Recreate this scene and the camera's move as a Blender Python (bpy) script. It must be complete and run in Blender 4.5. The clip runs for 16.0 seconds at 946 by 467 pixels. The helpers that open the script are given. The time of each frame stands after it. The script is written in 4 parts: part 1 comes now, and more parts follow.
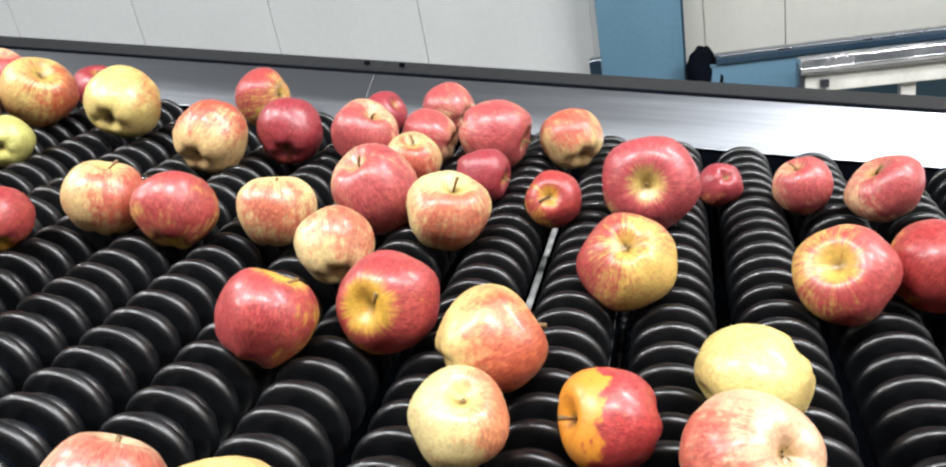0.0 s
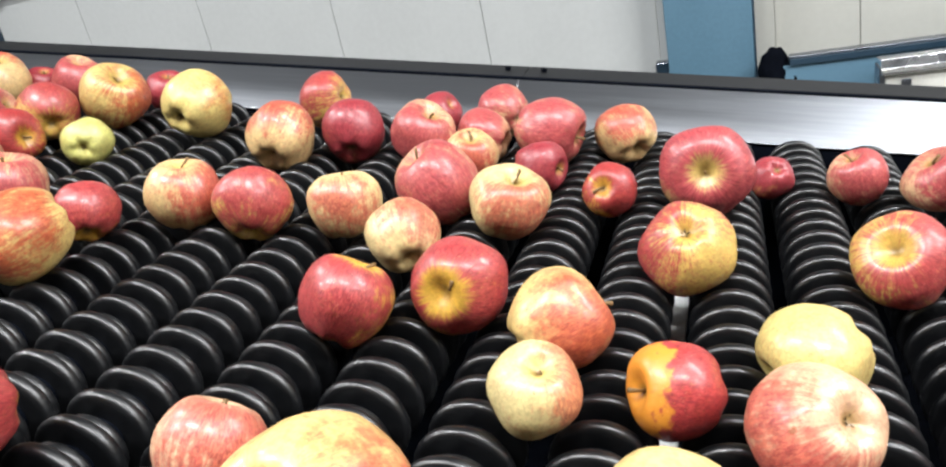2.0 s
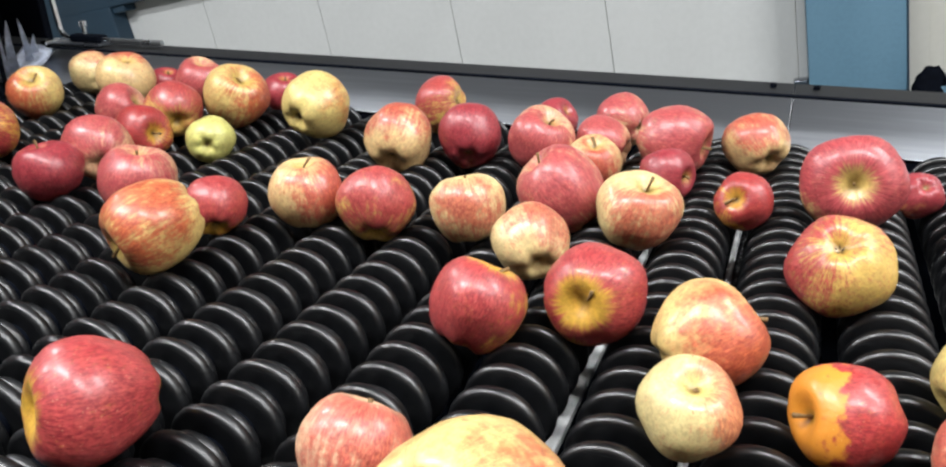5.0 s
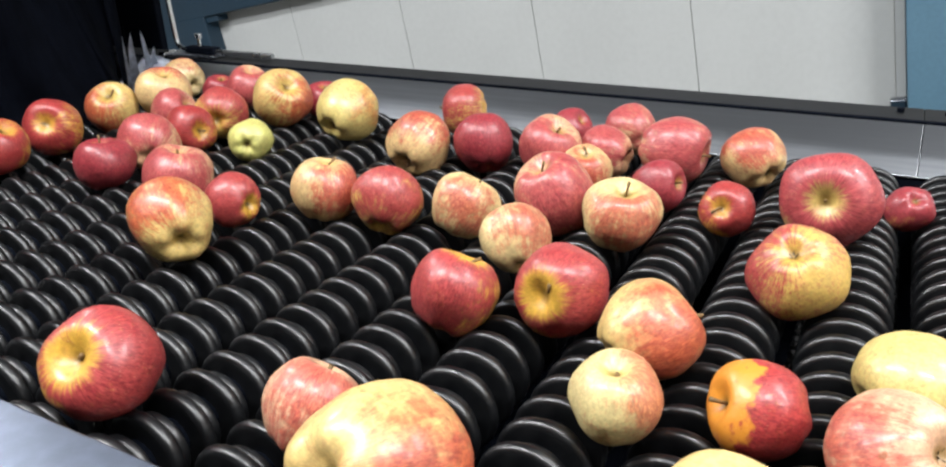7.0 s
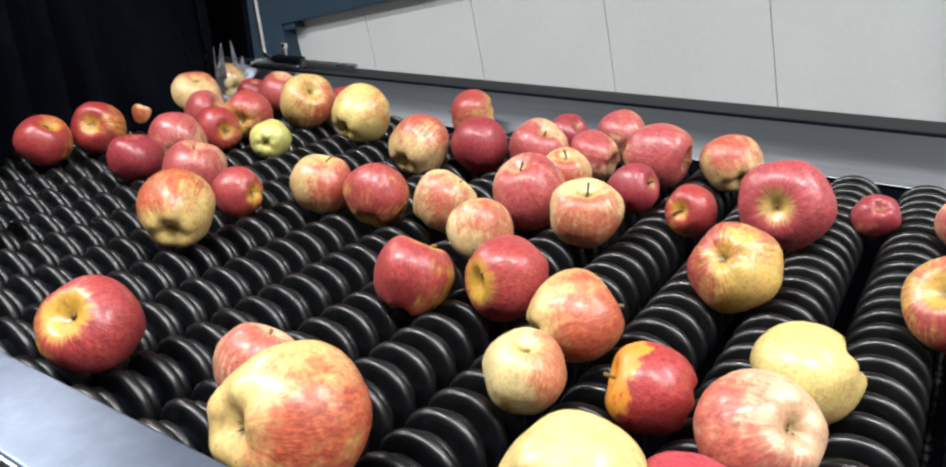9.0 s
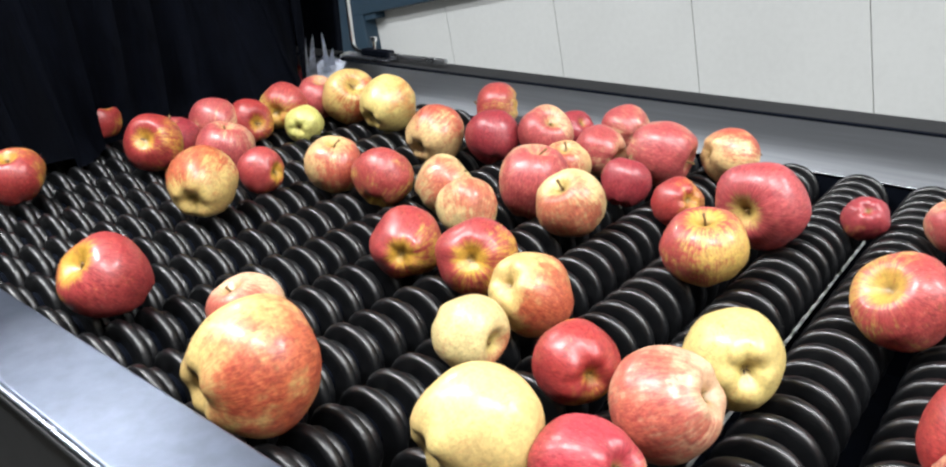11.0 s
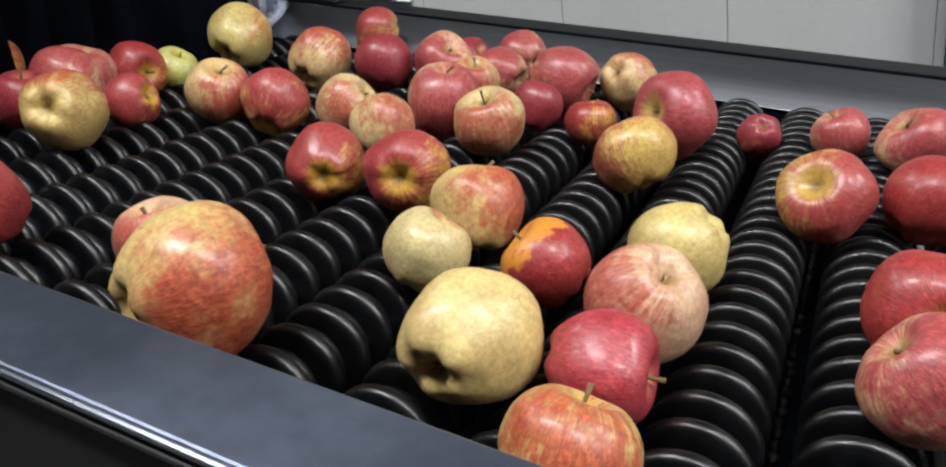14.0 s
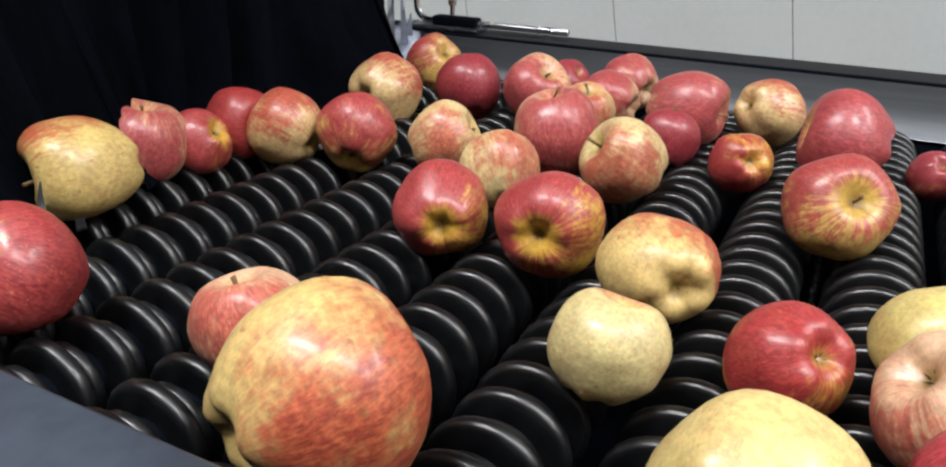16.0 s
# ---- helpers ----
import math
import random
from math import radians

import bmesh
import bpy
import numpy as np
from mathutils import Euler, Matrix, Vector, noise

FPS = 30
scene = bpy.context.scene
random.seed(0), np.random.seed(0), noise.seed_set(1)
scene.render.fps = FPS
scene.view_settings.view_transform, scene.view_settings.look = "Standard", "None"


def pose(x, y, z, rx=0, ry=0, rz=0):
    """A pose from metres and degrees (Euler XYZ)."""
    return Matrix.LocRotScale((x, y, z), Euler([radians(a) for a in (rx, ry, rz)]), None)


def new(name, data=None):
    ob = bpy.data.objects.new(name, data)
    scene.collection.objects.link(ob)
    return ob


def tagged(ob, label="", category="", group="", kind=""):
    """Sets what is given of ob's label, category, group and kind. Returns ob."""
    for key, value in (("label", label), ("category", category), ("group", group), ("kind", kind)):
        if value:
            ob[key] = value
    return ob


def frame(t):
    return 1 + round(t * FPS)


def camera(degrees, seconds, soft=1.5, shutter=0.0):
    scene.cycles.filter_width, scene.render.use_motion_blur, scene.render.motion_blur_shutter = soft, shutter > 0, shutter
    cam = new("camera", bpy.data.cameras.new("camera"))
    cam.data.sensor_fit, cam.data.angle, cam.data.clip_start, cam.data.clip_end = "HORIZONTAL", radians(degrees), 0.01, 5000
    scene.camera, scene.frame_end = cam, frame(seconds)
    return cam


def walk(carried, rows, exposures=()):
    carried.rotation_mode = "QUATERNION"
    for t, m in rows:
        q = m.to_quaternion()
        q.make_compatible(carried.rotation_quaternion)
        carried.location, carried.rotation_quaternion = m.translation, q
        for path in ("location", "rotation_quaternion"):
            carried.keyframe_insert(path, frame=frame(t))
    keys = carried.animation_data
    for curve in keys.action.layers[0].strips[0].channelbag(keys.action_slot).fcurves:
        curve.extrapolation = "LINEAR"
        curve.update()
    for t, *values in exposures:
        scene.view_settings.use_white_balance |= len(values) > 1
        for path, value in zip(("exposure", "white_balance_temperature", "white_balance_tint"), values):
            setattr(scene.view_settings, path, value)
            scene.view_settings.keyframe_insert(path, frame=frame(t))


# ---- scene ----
V, INC, Z0 = 0.0625, 10.64, 1.35          # belt speed m/s, slope of the deck, height of the deck at x = 0
DECK = pose(0, 0, Z0, 0, INC, 0)          # deck space: x along the belt, y across, z off the rollers
cam = camera(63.95, 16.0, soft=2.2)
# seconds, then the eye and its turn relative to the moving belt
ROWS = [
    (0.0, 0.0000, 0.0306, 0.2859, 64.57, -0.50, 13.71),
    (0.5, -0.0040, 0.0174, 0.2847, 64.88, -0.61, 14.32),
    (1.0, -0.0042, 0.0029, 0.2855, 65.20, -0.35, 14.48),
    (1.5, -0.0041, -0.0023, 0.2841, 65.28, -0.43, 14.34),
    (2.0, -0.0100, -0.0016, 0.2855, 64.96, 0.93, 16.39),
    (2.5, -0.0245, 0.0110, 0.2838, 64.47, 0.76, 18.58),
    (3.0, -0.0463, 0.0307, 0.2834, 64.32, 1.63, 20.58),
    (3.5, -0.0605, 0.0354, 0.2708, 63.98, 1.46, 22.17),
    (4.0, -0.0659, 0.0242, 0.2699, 64.34, 0.64, 23.20),
    (4.5, -0.0624, 0.0038, 0.2722, 65.46, 1.42, 22.52),
    (5.0, -0.0510, -0.0006, 0.2732, 66.05, 1.37, 22.70),
    (7.5, 0.0507, -0.0196, 0.2822, 67.41, 1.48, 29.48),
    (8.0, 0.0750, -0.0191, 0.2795, 67.89, 1.37, 30.41),
    (8.5, 0.0993, -0.0204, 0.2831, 67.82, 1.62, 31.56),
    (11.0, 0.2052, -0.0099, 0.2920, 67.25, 1.70, 38.67),
    (11.5, 0.2184, 0.0051, 0.2879, 66.67, 0.68, 39.29),
    (12.0, 0.2329, 0.0089, 0.2773, 64.49, -1.35, 40.38),
    (12.5, 0.2195, 0.0007, 0.2755, 64.62, -2.31, 35.58),
    (13.0, 0.1870, -0.0137, 0.2652, 64.72, -1.15, 30.74),
    (13.5, 0.1551, -0.0335, 0.2628, 64.00, -1.13, 27.89),
    (14.0, 0.1316, -0.0433, 0.2459, 64.39, -1.67, 26.40),
    (14.5, 0.1071, -0.0420, 0.2454, 64.33, -2.41, 28.74),
    (15.0, 0.0717, -0.0242, 0.2313, 65.90, -1.39, 30.41),
    (15.5, 0.0303, 0.0102, 0.2242, 66.58, -0.57, 28.42),
    (16.0, -0.0004, 0.0265, 0.2132, 66.49, -1.21, 27.49),
]
walk(cam, [(t, DECK @ pose(x - V * t, y, z, rx, ry, rz)) for t, x, y, z, rx, ry, rz in ROWS],
     exposures=[(0, -0.15), (3, -0.18), (4.5, -0.3), (5, -0.32), (7.5, -0.3), (8.7, -0.3), (11, -0.1), (12, -0.08), (12.5, -0.16), (13, -0.24), (13.8, -0.8), (14.5, -0.97), (15.0, -0.44), (15.5, -0.48), (16, -0.58)])

# ---- light: fluorescent battens under the hall's ceiling ----
world = bpy.data.worlds.new("hall")
world.use_nodes = True
world.node_tree.nodes["Background"].inputs[0].default_value = (0.9, 0.95, 1.0, 1)
world.node_tree.nodes["Background"].inputs[1].default_value = 0.006
scene.world = world
scene.view_settings.exposure = 0.0


def lamp(name, x, y, z, sx, sy, power):
    d = bpy.data.lights.new(name, "AREA")
    d.shape, d.size, d.size_y, d.energy, d.color = "RECTANGLE", sx, sy, power, (0.97, 0.985, 1.0)
    o = new(name, d)
    o.matrix_world = pose(x, y, z)
    return o


LAMPS = [(-4.0, -0.5), (-1.5, -0.5), (0.8, -0.5), (-4.0, 1.15), (2.3, 1.15), (3.9, 1.15), (3.4, -0.5)]
for lx, ly in LAMPS:
    lamp("batten_light", lx, ly, 4.05, 1.5, 0.16, 140)


# ---- materials ----
def mat(name, rough=0.5, metal=0.0, spec=0.5):
    m = bpy.data.materials.new(name)
    m.use_nodes = True
    b = m.node_tree.nodes["Principled BSDF"]
    b.inputs["Roughness"].default_value = rough
    b.inputs["Metallic"].default_value = metal
    b.inputs["Specular IOR Level"].default_value = spec
    return m, m.node_tree.nodes, m.node_tree.links, b


def mix(n, l, fac, a, b, blend="MIX"):
    k = n.new("ShaderNodeMix")
    k.data_type, k.blend_type = "RGBA", blend
    for sock, val in ((k.inputs[0], fac), (k.inputs[6], a), (k.inputs[7], b)):
        if hasattr(val, "is_linked"):
            l.new(val, sock)
        elif isinstance(val, tuple):
            sock.default_value = (*val, 1)
        else:
            sock.default_value = val
    return k.outputs[2]


def maths(n, l, op, a, b=0.0, c=0.0, clamp=False):
    k = n.new("ShaderNodeMath")
    k.operation, k.use_clamp = op, clamp
    for sock, val in zip(k.inputs, (a, b, c)):
        if hasattr(val, "is_linked"):
            l.new(val, sock)
        else:
            sock.default_value = val
    return k.outputs[0]


def noise_tex(n, l, vec, scale, detail=3.0, w=None, rough=0.5):
    k = n.new("ShaderNodeTexNoise")
    k.inputs["Scale"].default_value, k.inputs["Detail"].default_value = scale, detail
    k.inputs["Roughness"].default_value = rough
    if w is not None:
        k.noise_dimensions = "4D"
        l.new(w, k.inputs["W"])
    if vec is not None:
        l.new(vec, k.inputs["Vector"])
    return k.outputs[0]


def span(n, l, val, lo, hi, a=0.0, b=1.0):
    k = n.new("ShaderNodeMapRange")
    k.interpolation_type = "SMOOTHSTEP"
    l.new(val, k.inputs[0])
    for i, x in enumerate((lo, hi, a, b)):
        k.inputs[i + 1].default_value = x
    return k.outputs[0]


def vmath(n, l, op, a, b=None):
    k = n.new("ShaderNodeVectorMath")
    k.operation = op
    l.new(a, k.inputs[0])
    if b is not None:
        if hasattr(b, "is_linked"):
            l.new(b, k.inputs[1])
        else:
            k.inputs[1].default_value = b
    return k.outputs[1] if op in ("LENGTH", "DOT_PRODUCT") else k.outputs[0]


def bump(n, l, b, height, strength, dist=0.001):
    k = n.new("ShaderNodeBump")
    k.inputs["Strength"].default_value, k.inputs["Distance"].default_value = strength, dist
    l.new(height, k.inputs["Height"])
    l.new(k.outputs[0], b.inputs["Normal"])


def coords(n, kind="Object"):
    return n.new("ShaderNodeTexCoord").outputs[kind]


def plain(name, colour, rough=0.5, metal=0.0, vary=0.25, scale=6.0, fine=60.0, bumpy=0.15, spec=0.5, stretch=(1, 1, 1), dist=0.001):
    """A surface with stains at one scale and grain at another."""
    m, n, l, b = mat(name, rough, metal, spec)
    c = vmath(n, l, "MULTIPLY", coords(n), stretch)
    big, small = noise_tex(n, l, c, scale, 4), noise_tex(n, l, c, fine, 3)
    k = maths(n, l, "MULTIPLY_ADD", big, 0.65, maths(n, l, "MULTIPLY", small, 0.35))
    lo, hi = tuple(v * (1 - vary) for v in colour), tuple(min(1, v * (1 + vary)) for v in colour)
    l.new(mix(n, l, span(n, l, k, 0.35, 0.65), lo, hi), b.inputs["Base Color"])
    l.new(span(n, l, big, 0.3, 0.7, max(0.05, rough - 0.08), min(1, rough + 0.1)), b.inputs["Roughness"])
    bump(n, l, b, small, bumpy, dist)
    return m


def apple_skin(name, ground, blush, cover, streak, hollow, freckle, patch=0.0, speck=(0.80, 0.62, 0.34)):
    """Apple skin: ground colour, blush on one cheek broken into streaks, hollows at both ends, pale freckles, a few bruises."""
    m, n, l, b = mat(name, 0.4, 0.0, 0.5)
    ground = (ground[0], ground[1], ground[2] * 1.2)
    g = n.new("ShaderNodeMapping")
    l.new(coords(n, "Generated"), g.inputs[0])
    g.inputs["Location"].default_value, g.inputs["Scale"].default_value = (-1, -1, -1), (2, 2, 2)
    p = g.outputs[0]
    w = maths(n, l, "MULTIPLY", n.new("ShaderNodeObjectInfo").outputs["Random"], 37.0)
    across = vmath(n, l, "MULTIPLY", p, (1, 1, 0))
    ring = vmath(n, l, "NORMALIZE", across)
    off = vmath(n, l, "LENGTH", across)
    meridian = vmath(n, l, "ADD", ring, vmath(n, l, "MULTIPLY", p, (0.03, 0.03, 0.14)))
    broken = vmath(n, l, "ADD", ring, vmath(n, l, "MULTIPLY", p, (0.06, 0.06, 0.32)))
    wide, fine = noise_tex(n, l, meridian, 10.0, 4, w, 0.6), noise_tex(n, l, broken, 26.0, 5, w, 0.65)
    stripe = span(n, l, maths(n, l, "MULTIPLY_ADD", wide, 0.5, maths(n, l, "MULTIPLY", fine, 0.5)), 0.41, 0.59)
    broad = noise_tex(n, l, p, 1.2, 3, w)
    cheek = vmath(n, l, "DOT_PRODUCT", p, (0.30, 0.05, 0.08))
    k = maths(n, l, "MULTIPLY_ADD", stripe, 0.25 * streak, maths(n, l, "MULTIPLY_ADD", broad, 0.8, cheek))
    k = maths(n, l, "MULTIPLY_ADD", noise_tex(n, l, p, 5.0, 6, w, 0.65), 0.60, k)
    mid = 0.70 + 0.15 * streak + 0.75 * (0.5 - cover)
    red = span(n, l, k, mid - 0.15, mid + 0.17)
    # ends: the ground colour shows round the hollows and runs out in rays
    end = maths(n, l, "MULTIPLY_ADD", wide, 0.30, maths(n, l, "MULTIPLY_ADD", stripe, 0.10, off))
    low = n.new("ShaderNodeSeparateXYZ")
    l.new(p, low.inputs[0])
    end = maths(n, l, "ADD", end, span(n, l, low.outputs[2], -0.2, 0.2, 0.14, 0.0))
    end = maths(n, l, "SUBTRACT", 1.0, span(n, l, end, hollow + 0.14, hollow + 0.40))
    red = maths(n, l, "MULTIPLY", red, maths(n, l, "SUBTRACT", 1.0, maths(n, l, "MULTIPLY", end, 0.88)))
    shade = span(n, l, noise_tex(n, l, p, 2.1, 4, w), 0.3, 0.7)
    gnd = mix(n, l, shade, tuple(v * 0.84 for v in ground), (min(1, ground[0] * 1.06), min(1, ground[1] * 1.12), ground[2] * 1.1))
    gnd = mix(n, l, maths(n, l, "MULTIPLY", end, 0.6), gnd, (ground[0] * 0.80, ground[1] * 0.82, ground[2] * 0.35))
    deep = mix(n, l, span(n, l, fine, 0.36, 0.66), tuple(v * 0.66 for v in blush), (min(1, blush[0] * 1.22), blush[1] * 2.0, blush[2] * 1.4))
    col = mix(n, l, red, gnd, deep)
    # blush dashes over the pale parts, pale flecks over the red ones
    dash = maths(n, l, "MULTIPLY", span(n, l, noise_tex(n, l, broken, 25.0, 4, w, 0.6), 0.53, 0.62), span(n, l, noise_tex(n, l, p, 2.6, 3, w), 0.38, 0.60))
    col = mix(n, l, maths(n, l, "MULTIPLY", dash, 0.25 + 0.35 * streak), col, tuple(v * 0.95 for v in blush))
    fleck = maths(n, l, "MULTIPLY", span(n, l, noise_tex(n, l, broken, 31.0, 3, w, 0.6), 0.57, 0.68), span(n, l, noise_tex(n, l, p, 1.9, 3, w), 0.45, 0.62))
    col = mix(n, l, maths(n, l, "MULTIPLY", fleck, 0.34 * streak), col, ground)
    meal = span(n, l, noise_tex(n, l, p, 11.0, 5, w, 0.65), 0.35, 0.65, 0.82, 1.13)
    col = vmath(n, l, "MULTIPLY", col, meal)
    if patch:
        blot = span(n, l, maths(n, l, "MULTIPLY_ADD", noise_tex(n, l, p, 3.5, 5, w), 0.9, vmath(n, l, "DOT_PRODUCT", p, (-0.12, 0.12, 0.55))), 0.66, 0.78, 0.0, patch)
        col = mix(n, l, blot, col, (0.60, 0.235, 0.025))
    v = n.new("ShaderNodeTexVoronoi")
    v.inputs["Scale"].default_value = 11.0
    l.new(p, v.inputs["Vector"])
    dots = maths(n, l, "SUBTRACT", 1.0, span(n, l, v.outputs["Distance"], 0.06, 0.15))
    col = mix(n, l, maths(n, l, "MULTIPLY", dots, freckle), col, speck)
    spots = span(n, l, noise_tex(n, l, p, 6.0, 4, w), 0.66, 0.73)
    col = mix(n, l, maths(n, l, "MULTIPLY", spots, 0.55), col, (0.20, 0.07, 0.02))
    pit = maths(n, l, "SUBTRACT", 1.0, span(n, l, off, 0.04, 0.22))
    col = mix(n, l, maths(n, l, "MULTIPLY", pit, 0.8), col, (0.15, 0.085, 0.015))
    l.new(col, b.inputs["Base Color"])
    l.new(span(n, l, noise_tex(n, l, p, 4.0, 4, w), 0.3, 0.7, 0.36, 0.52), b.inputs["Roughness"])
    bump(n, l, b, noise_tex(n, l, p, 5.0, 5, w), 0.3, 0.002)
    b.inputs["Coat Weight"].default_value = 0.24
    b.inputs["Coat Roughness"].default_value = 0.20
    return m


SKIN = {
    "Y": apple_skin("pale_yellow_skin", (0.57, 0.435, 0.13), (0.48, 0.15, 0.06), 0.10, 0.5, 0.2, 0.3, speck=(0.36, 0.20, 0.05)),
    "YP": apple_skin("cream_freckled_skin", (0.58, 0.43, 0.17), (0.44, 0.085, 0.06), 0.28, 0.7, 0.2, 0.5, speck=(0.45, 0.13, 0.05)),
    "CP": apple_skin("pale_green_skin_with_pink_cheek", (0.57, 0.45, 0.175), (0.50, 0.13, 0.08), 0.34, 0.5, 0.2, 0.2, speck=(0.45, 0.20, 0.08)),
    "P": apple_skin("peach_skin", (0.59, 0.39, 0.15), (0.41, 0.058, 0.045), 0.34, 0.8, 0.2, 0.45, speck=(0.42, 0.14, 0.05)),
    "MP": apple_skin("mottled_pink_skin", (0.61, 0.37, 0.19), (0.44, 0.075, 0.065), 0.40, 0.7, 0.18, 0.4, speck=(0.46, 0.16, 0.06)),
    "YR": apple_skin("yellow_skin_flushed_orange", (0.56, 0.385, 0.115), (0.42, 0.065, 0.035), 0.38, 0.9, 0.25, 0.3, speck=(0.36, 0.16, 0.04)),
    "G": apple_skin("yellow_green_skin", (0.50, 0.46, 0.12), (0.48, 0.20, 0.06), 0.05, 0.4, 0.2, 0.3, speck=(0.30, 0.22, 0.06)),
    "BY": apple_skin("orange_yellow_skin_with_red_cheek", (0.60, 0.41, 0.13), (0.42, 0.065, 0.04), 0.36, 0.35, 0.15, 0.25, speck=(0.40, 0.17, 0.05)),
    "CY": apple_skin("cream_yellow_skin", (0.60, 0.435, 0.145), (0.50, 0.14, 0.07), 0.18, 0.3, 0.15, 0.3, speck=(0.42, 0.22, 0.07)),
    "OH": apple_skin("red_skin_with_orange_hollow", (0.60, 0.35, 0.05), (0.345, 0.033, 0.042), 0.88, 0.8, 0.46, 0.3),
    "PR": apple_skin("pink_red_skin", (0.58, 0.34, 0.16), (0.375, 0.047, 0.060), 0.56, 1.0, 0.15, 0.3),
    "PY": apple_skin("red_skin_with_yellow_crown", (0.57, 0.36, 0.08), (0.36, 0.038, 0.045), 0.60, 1.0, 0.34, 0.3),
    "ST": apple_skin("pink_red_skin_with_yellow_star", (0.60, 0.43, 0.14), (0.37, 0.042, 0.058), 0.95, 0.7, 0.26, 0.3),
    "CR": apple_skin("crimson_skin", (0.62, 0.33, 0.16), (0.38, 0.030, 0.050), 0.98, 0.6, 0.12, 0.3),
    "R": apple_skin("red_skin", (0.62, 0.33, 0.05), (0.325, 0.026, 0.032), 0.82, 0.7, 0.26, 0.25),
    "W": apple_skin("wine_red_skin", (0.60, 0.28, 0.08), (0.28, 0.023, 0.038), 1.05, 0.6, 0.12, 0.25),
    "RO": apple_skin("orange_red_skin", (0.70, 0.36, 0.06), (0.34, 0.026, 0.032), 0.9, 0.7, 0.2, 0.25, 0.92),
}
STEM = plain("stem_wood", (0.16, 0.09, 0.03), 0.7, scale=200, fine=900)
CALYX = plain("dry_calyx", (0.07, 0.045, 0.02), 0.85, scale=300, fine=900)
RUBBER = plain("black_rubber", (0.0026, 0.0029, 0.0036), 0.36, spec=0.78, vary=0.35, scale=40, fine=400, bumpy=0.1)
HUB = plain("dusty_black_plastic", (0.0040, 0.0043, 0.0050), 0.36, spec=0.75, vary=0.35, scale=50, fine=500, bumpy=0.1)
STEEL = plain("brushed_steel", (0.32, 0.335, 0.36), 0.40, 1.0, vary=0.12, scale=3, fine=40, bumpy=0.08, stretch=(0.25, 5, 5), dist=0.0005)
DULL_STEEL = plain("worn_steel", (0.20, 0.215, 0.25), 0.28, 0.9, vary=0.15, scale=4, fine=90, bumpy=0.08)
RAIL = plain("blued_steel", (0.165, 0.19, 0.25), 0.42, 0.9, vary=0.15, scale=4, fine=90, bumpy=0.08)
GREY = plain("grey_plastic_bar", (0.62, 0.63, 0.63), 0.5, vary=0.2, scale=20, fine=200)
CHROME = plain("bright_steel_rod", (0.75, 0.76, 0.78), 0.2, 1.0, vary=0.06)
DARK = plain("dark_grey_strip", (0.011, 0.0115, 0.0125), 0.6, spec=0.3, vary=0.2, scale=5, fine=150)
BLACK = plain("black_paint", (0.0025, 0.0035, 0.0065), 0.8, spec=0.04, vary=0.3, scale=4, fine=60)
FLAP = plain("black_rubber_flap", (0.0026, 0.0034, 0.0062), 0.8, spec=0.03, vary=0.4, scale=7, fine=60, bumpy=0.3, stretch=(1, 3, 0.5), dist=0.004)
CLEAR = plain("cloudy_plastic", (0.60, 0.64, 0.74), 0.3, vary=0.3, scale=25, fine=120, bumpy=0.5, dist=0.006)
PANEL = plain("white_wall_panel", (0.56, 0.575, 0.57), 0.55, vary=0.035, scale=1.2, fine=30, bumpy=0.04)
CREAM = plain("cream_wall_panel", (0.53, 0.525, 0.48), 0.55, vary=0.035, scale=1.2, fine=30, bumpy=0.04)
GREYWALL = plain("unseen_wall_grey", (0.16, 0.17, 0.18), 0.7, vary=0.1, scale=1.2, fine=30)
SEAM = plain("panel_seam", (0.17, 0.17, 0.17), 0.8)
BLUE = plain("blue_painted_steel", (0.10, 0.20, 0.28), 0.45, vary=0.08, scale=2, fine=50, bumpy=0.05)
TEAL = plain("dark_blue_painted_steel", (0.012, 0.035, 0.06), 0.45, vary=0.15, scale=2, fine=50, bumpy=0.05)
WHITE = plain("white_painted_steel", (0.66, 0.65, 0.60), 0.5, vary=0.1, scale=8, fine=80)
FLOOR = plain("sealed_concrete", (0.085, 0.078, 0.065), 0.5, vary=0.25, scale=1.3, fine=30)
CEIL = plain("dark_ceiling_board", (0.10, 0.105, 0.11), 0.8, vary=0.15)
GLOW = bpy.data.materials.new("lamp_diffuser")
GLOW.use_nodes = True
GLOW.node_tree.nodes["Principled BSDF"].inputs["Emission Color"].default_value = (0.97, 0.985, 1, 1)
GLOW.node_tree.nodes["Principled BSDF"].inputs["Emission Strength"].default_value = 4.0


# ---- mesh helpers ----
def mesh_of(bm, material, smooth=True):
    me = bpy.data.meshes.new("mesh")
    bm.to_mesh(me)
    bm.free()
    me.materials.append(material)
    if smooth == "flat":
        # round about the axis, crisp between the steps of the outline
        me.shade_smooth()
        me.set_sharp_from_angle(angle=radians(50))
    elif smooth:
        me.shade_smooth()
    return me


def bevelled(bm, width, segments=2):
    bmesh.ops.bevel(bm, geom=list(bm.edges), offset=width, segments=segments, affect="EDGES", profile=0.5)
    return bm


def box(x0, x1, y0, y1, z0, z1, bevel=0.002):
    bm = bmesh.new()
    bmesh.ops.create_cube(bm, size=1)
    for v in bm.verts:
        v.co = Vector(((x0 + x1) / 2 + v.co.x * (x1 - x0), (y0 + y1) / 2 + v.co.y * (y1 - y0), (z0 + z1) / 2 + v.co.z * (z1 - z0)))
    return bevelled(bm, bevel) if bevel else bm


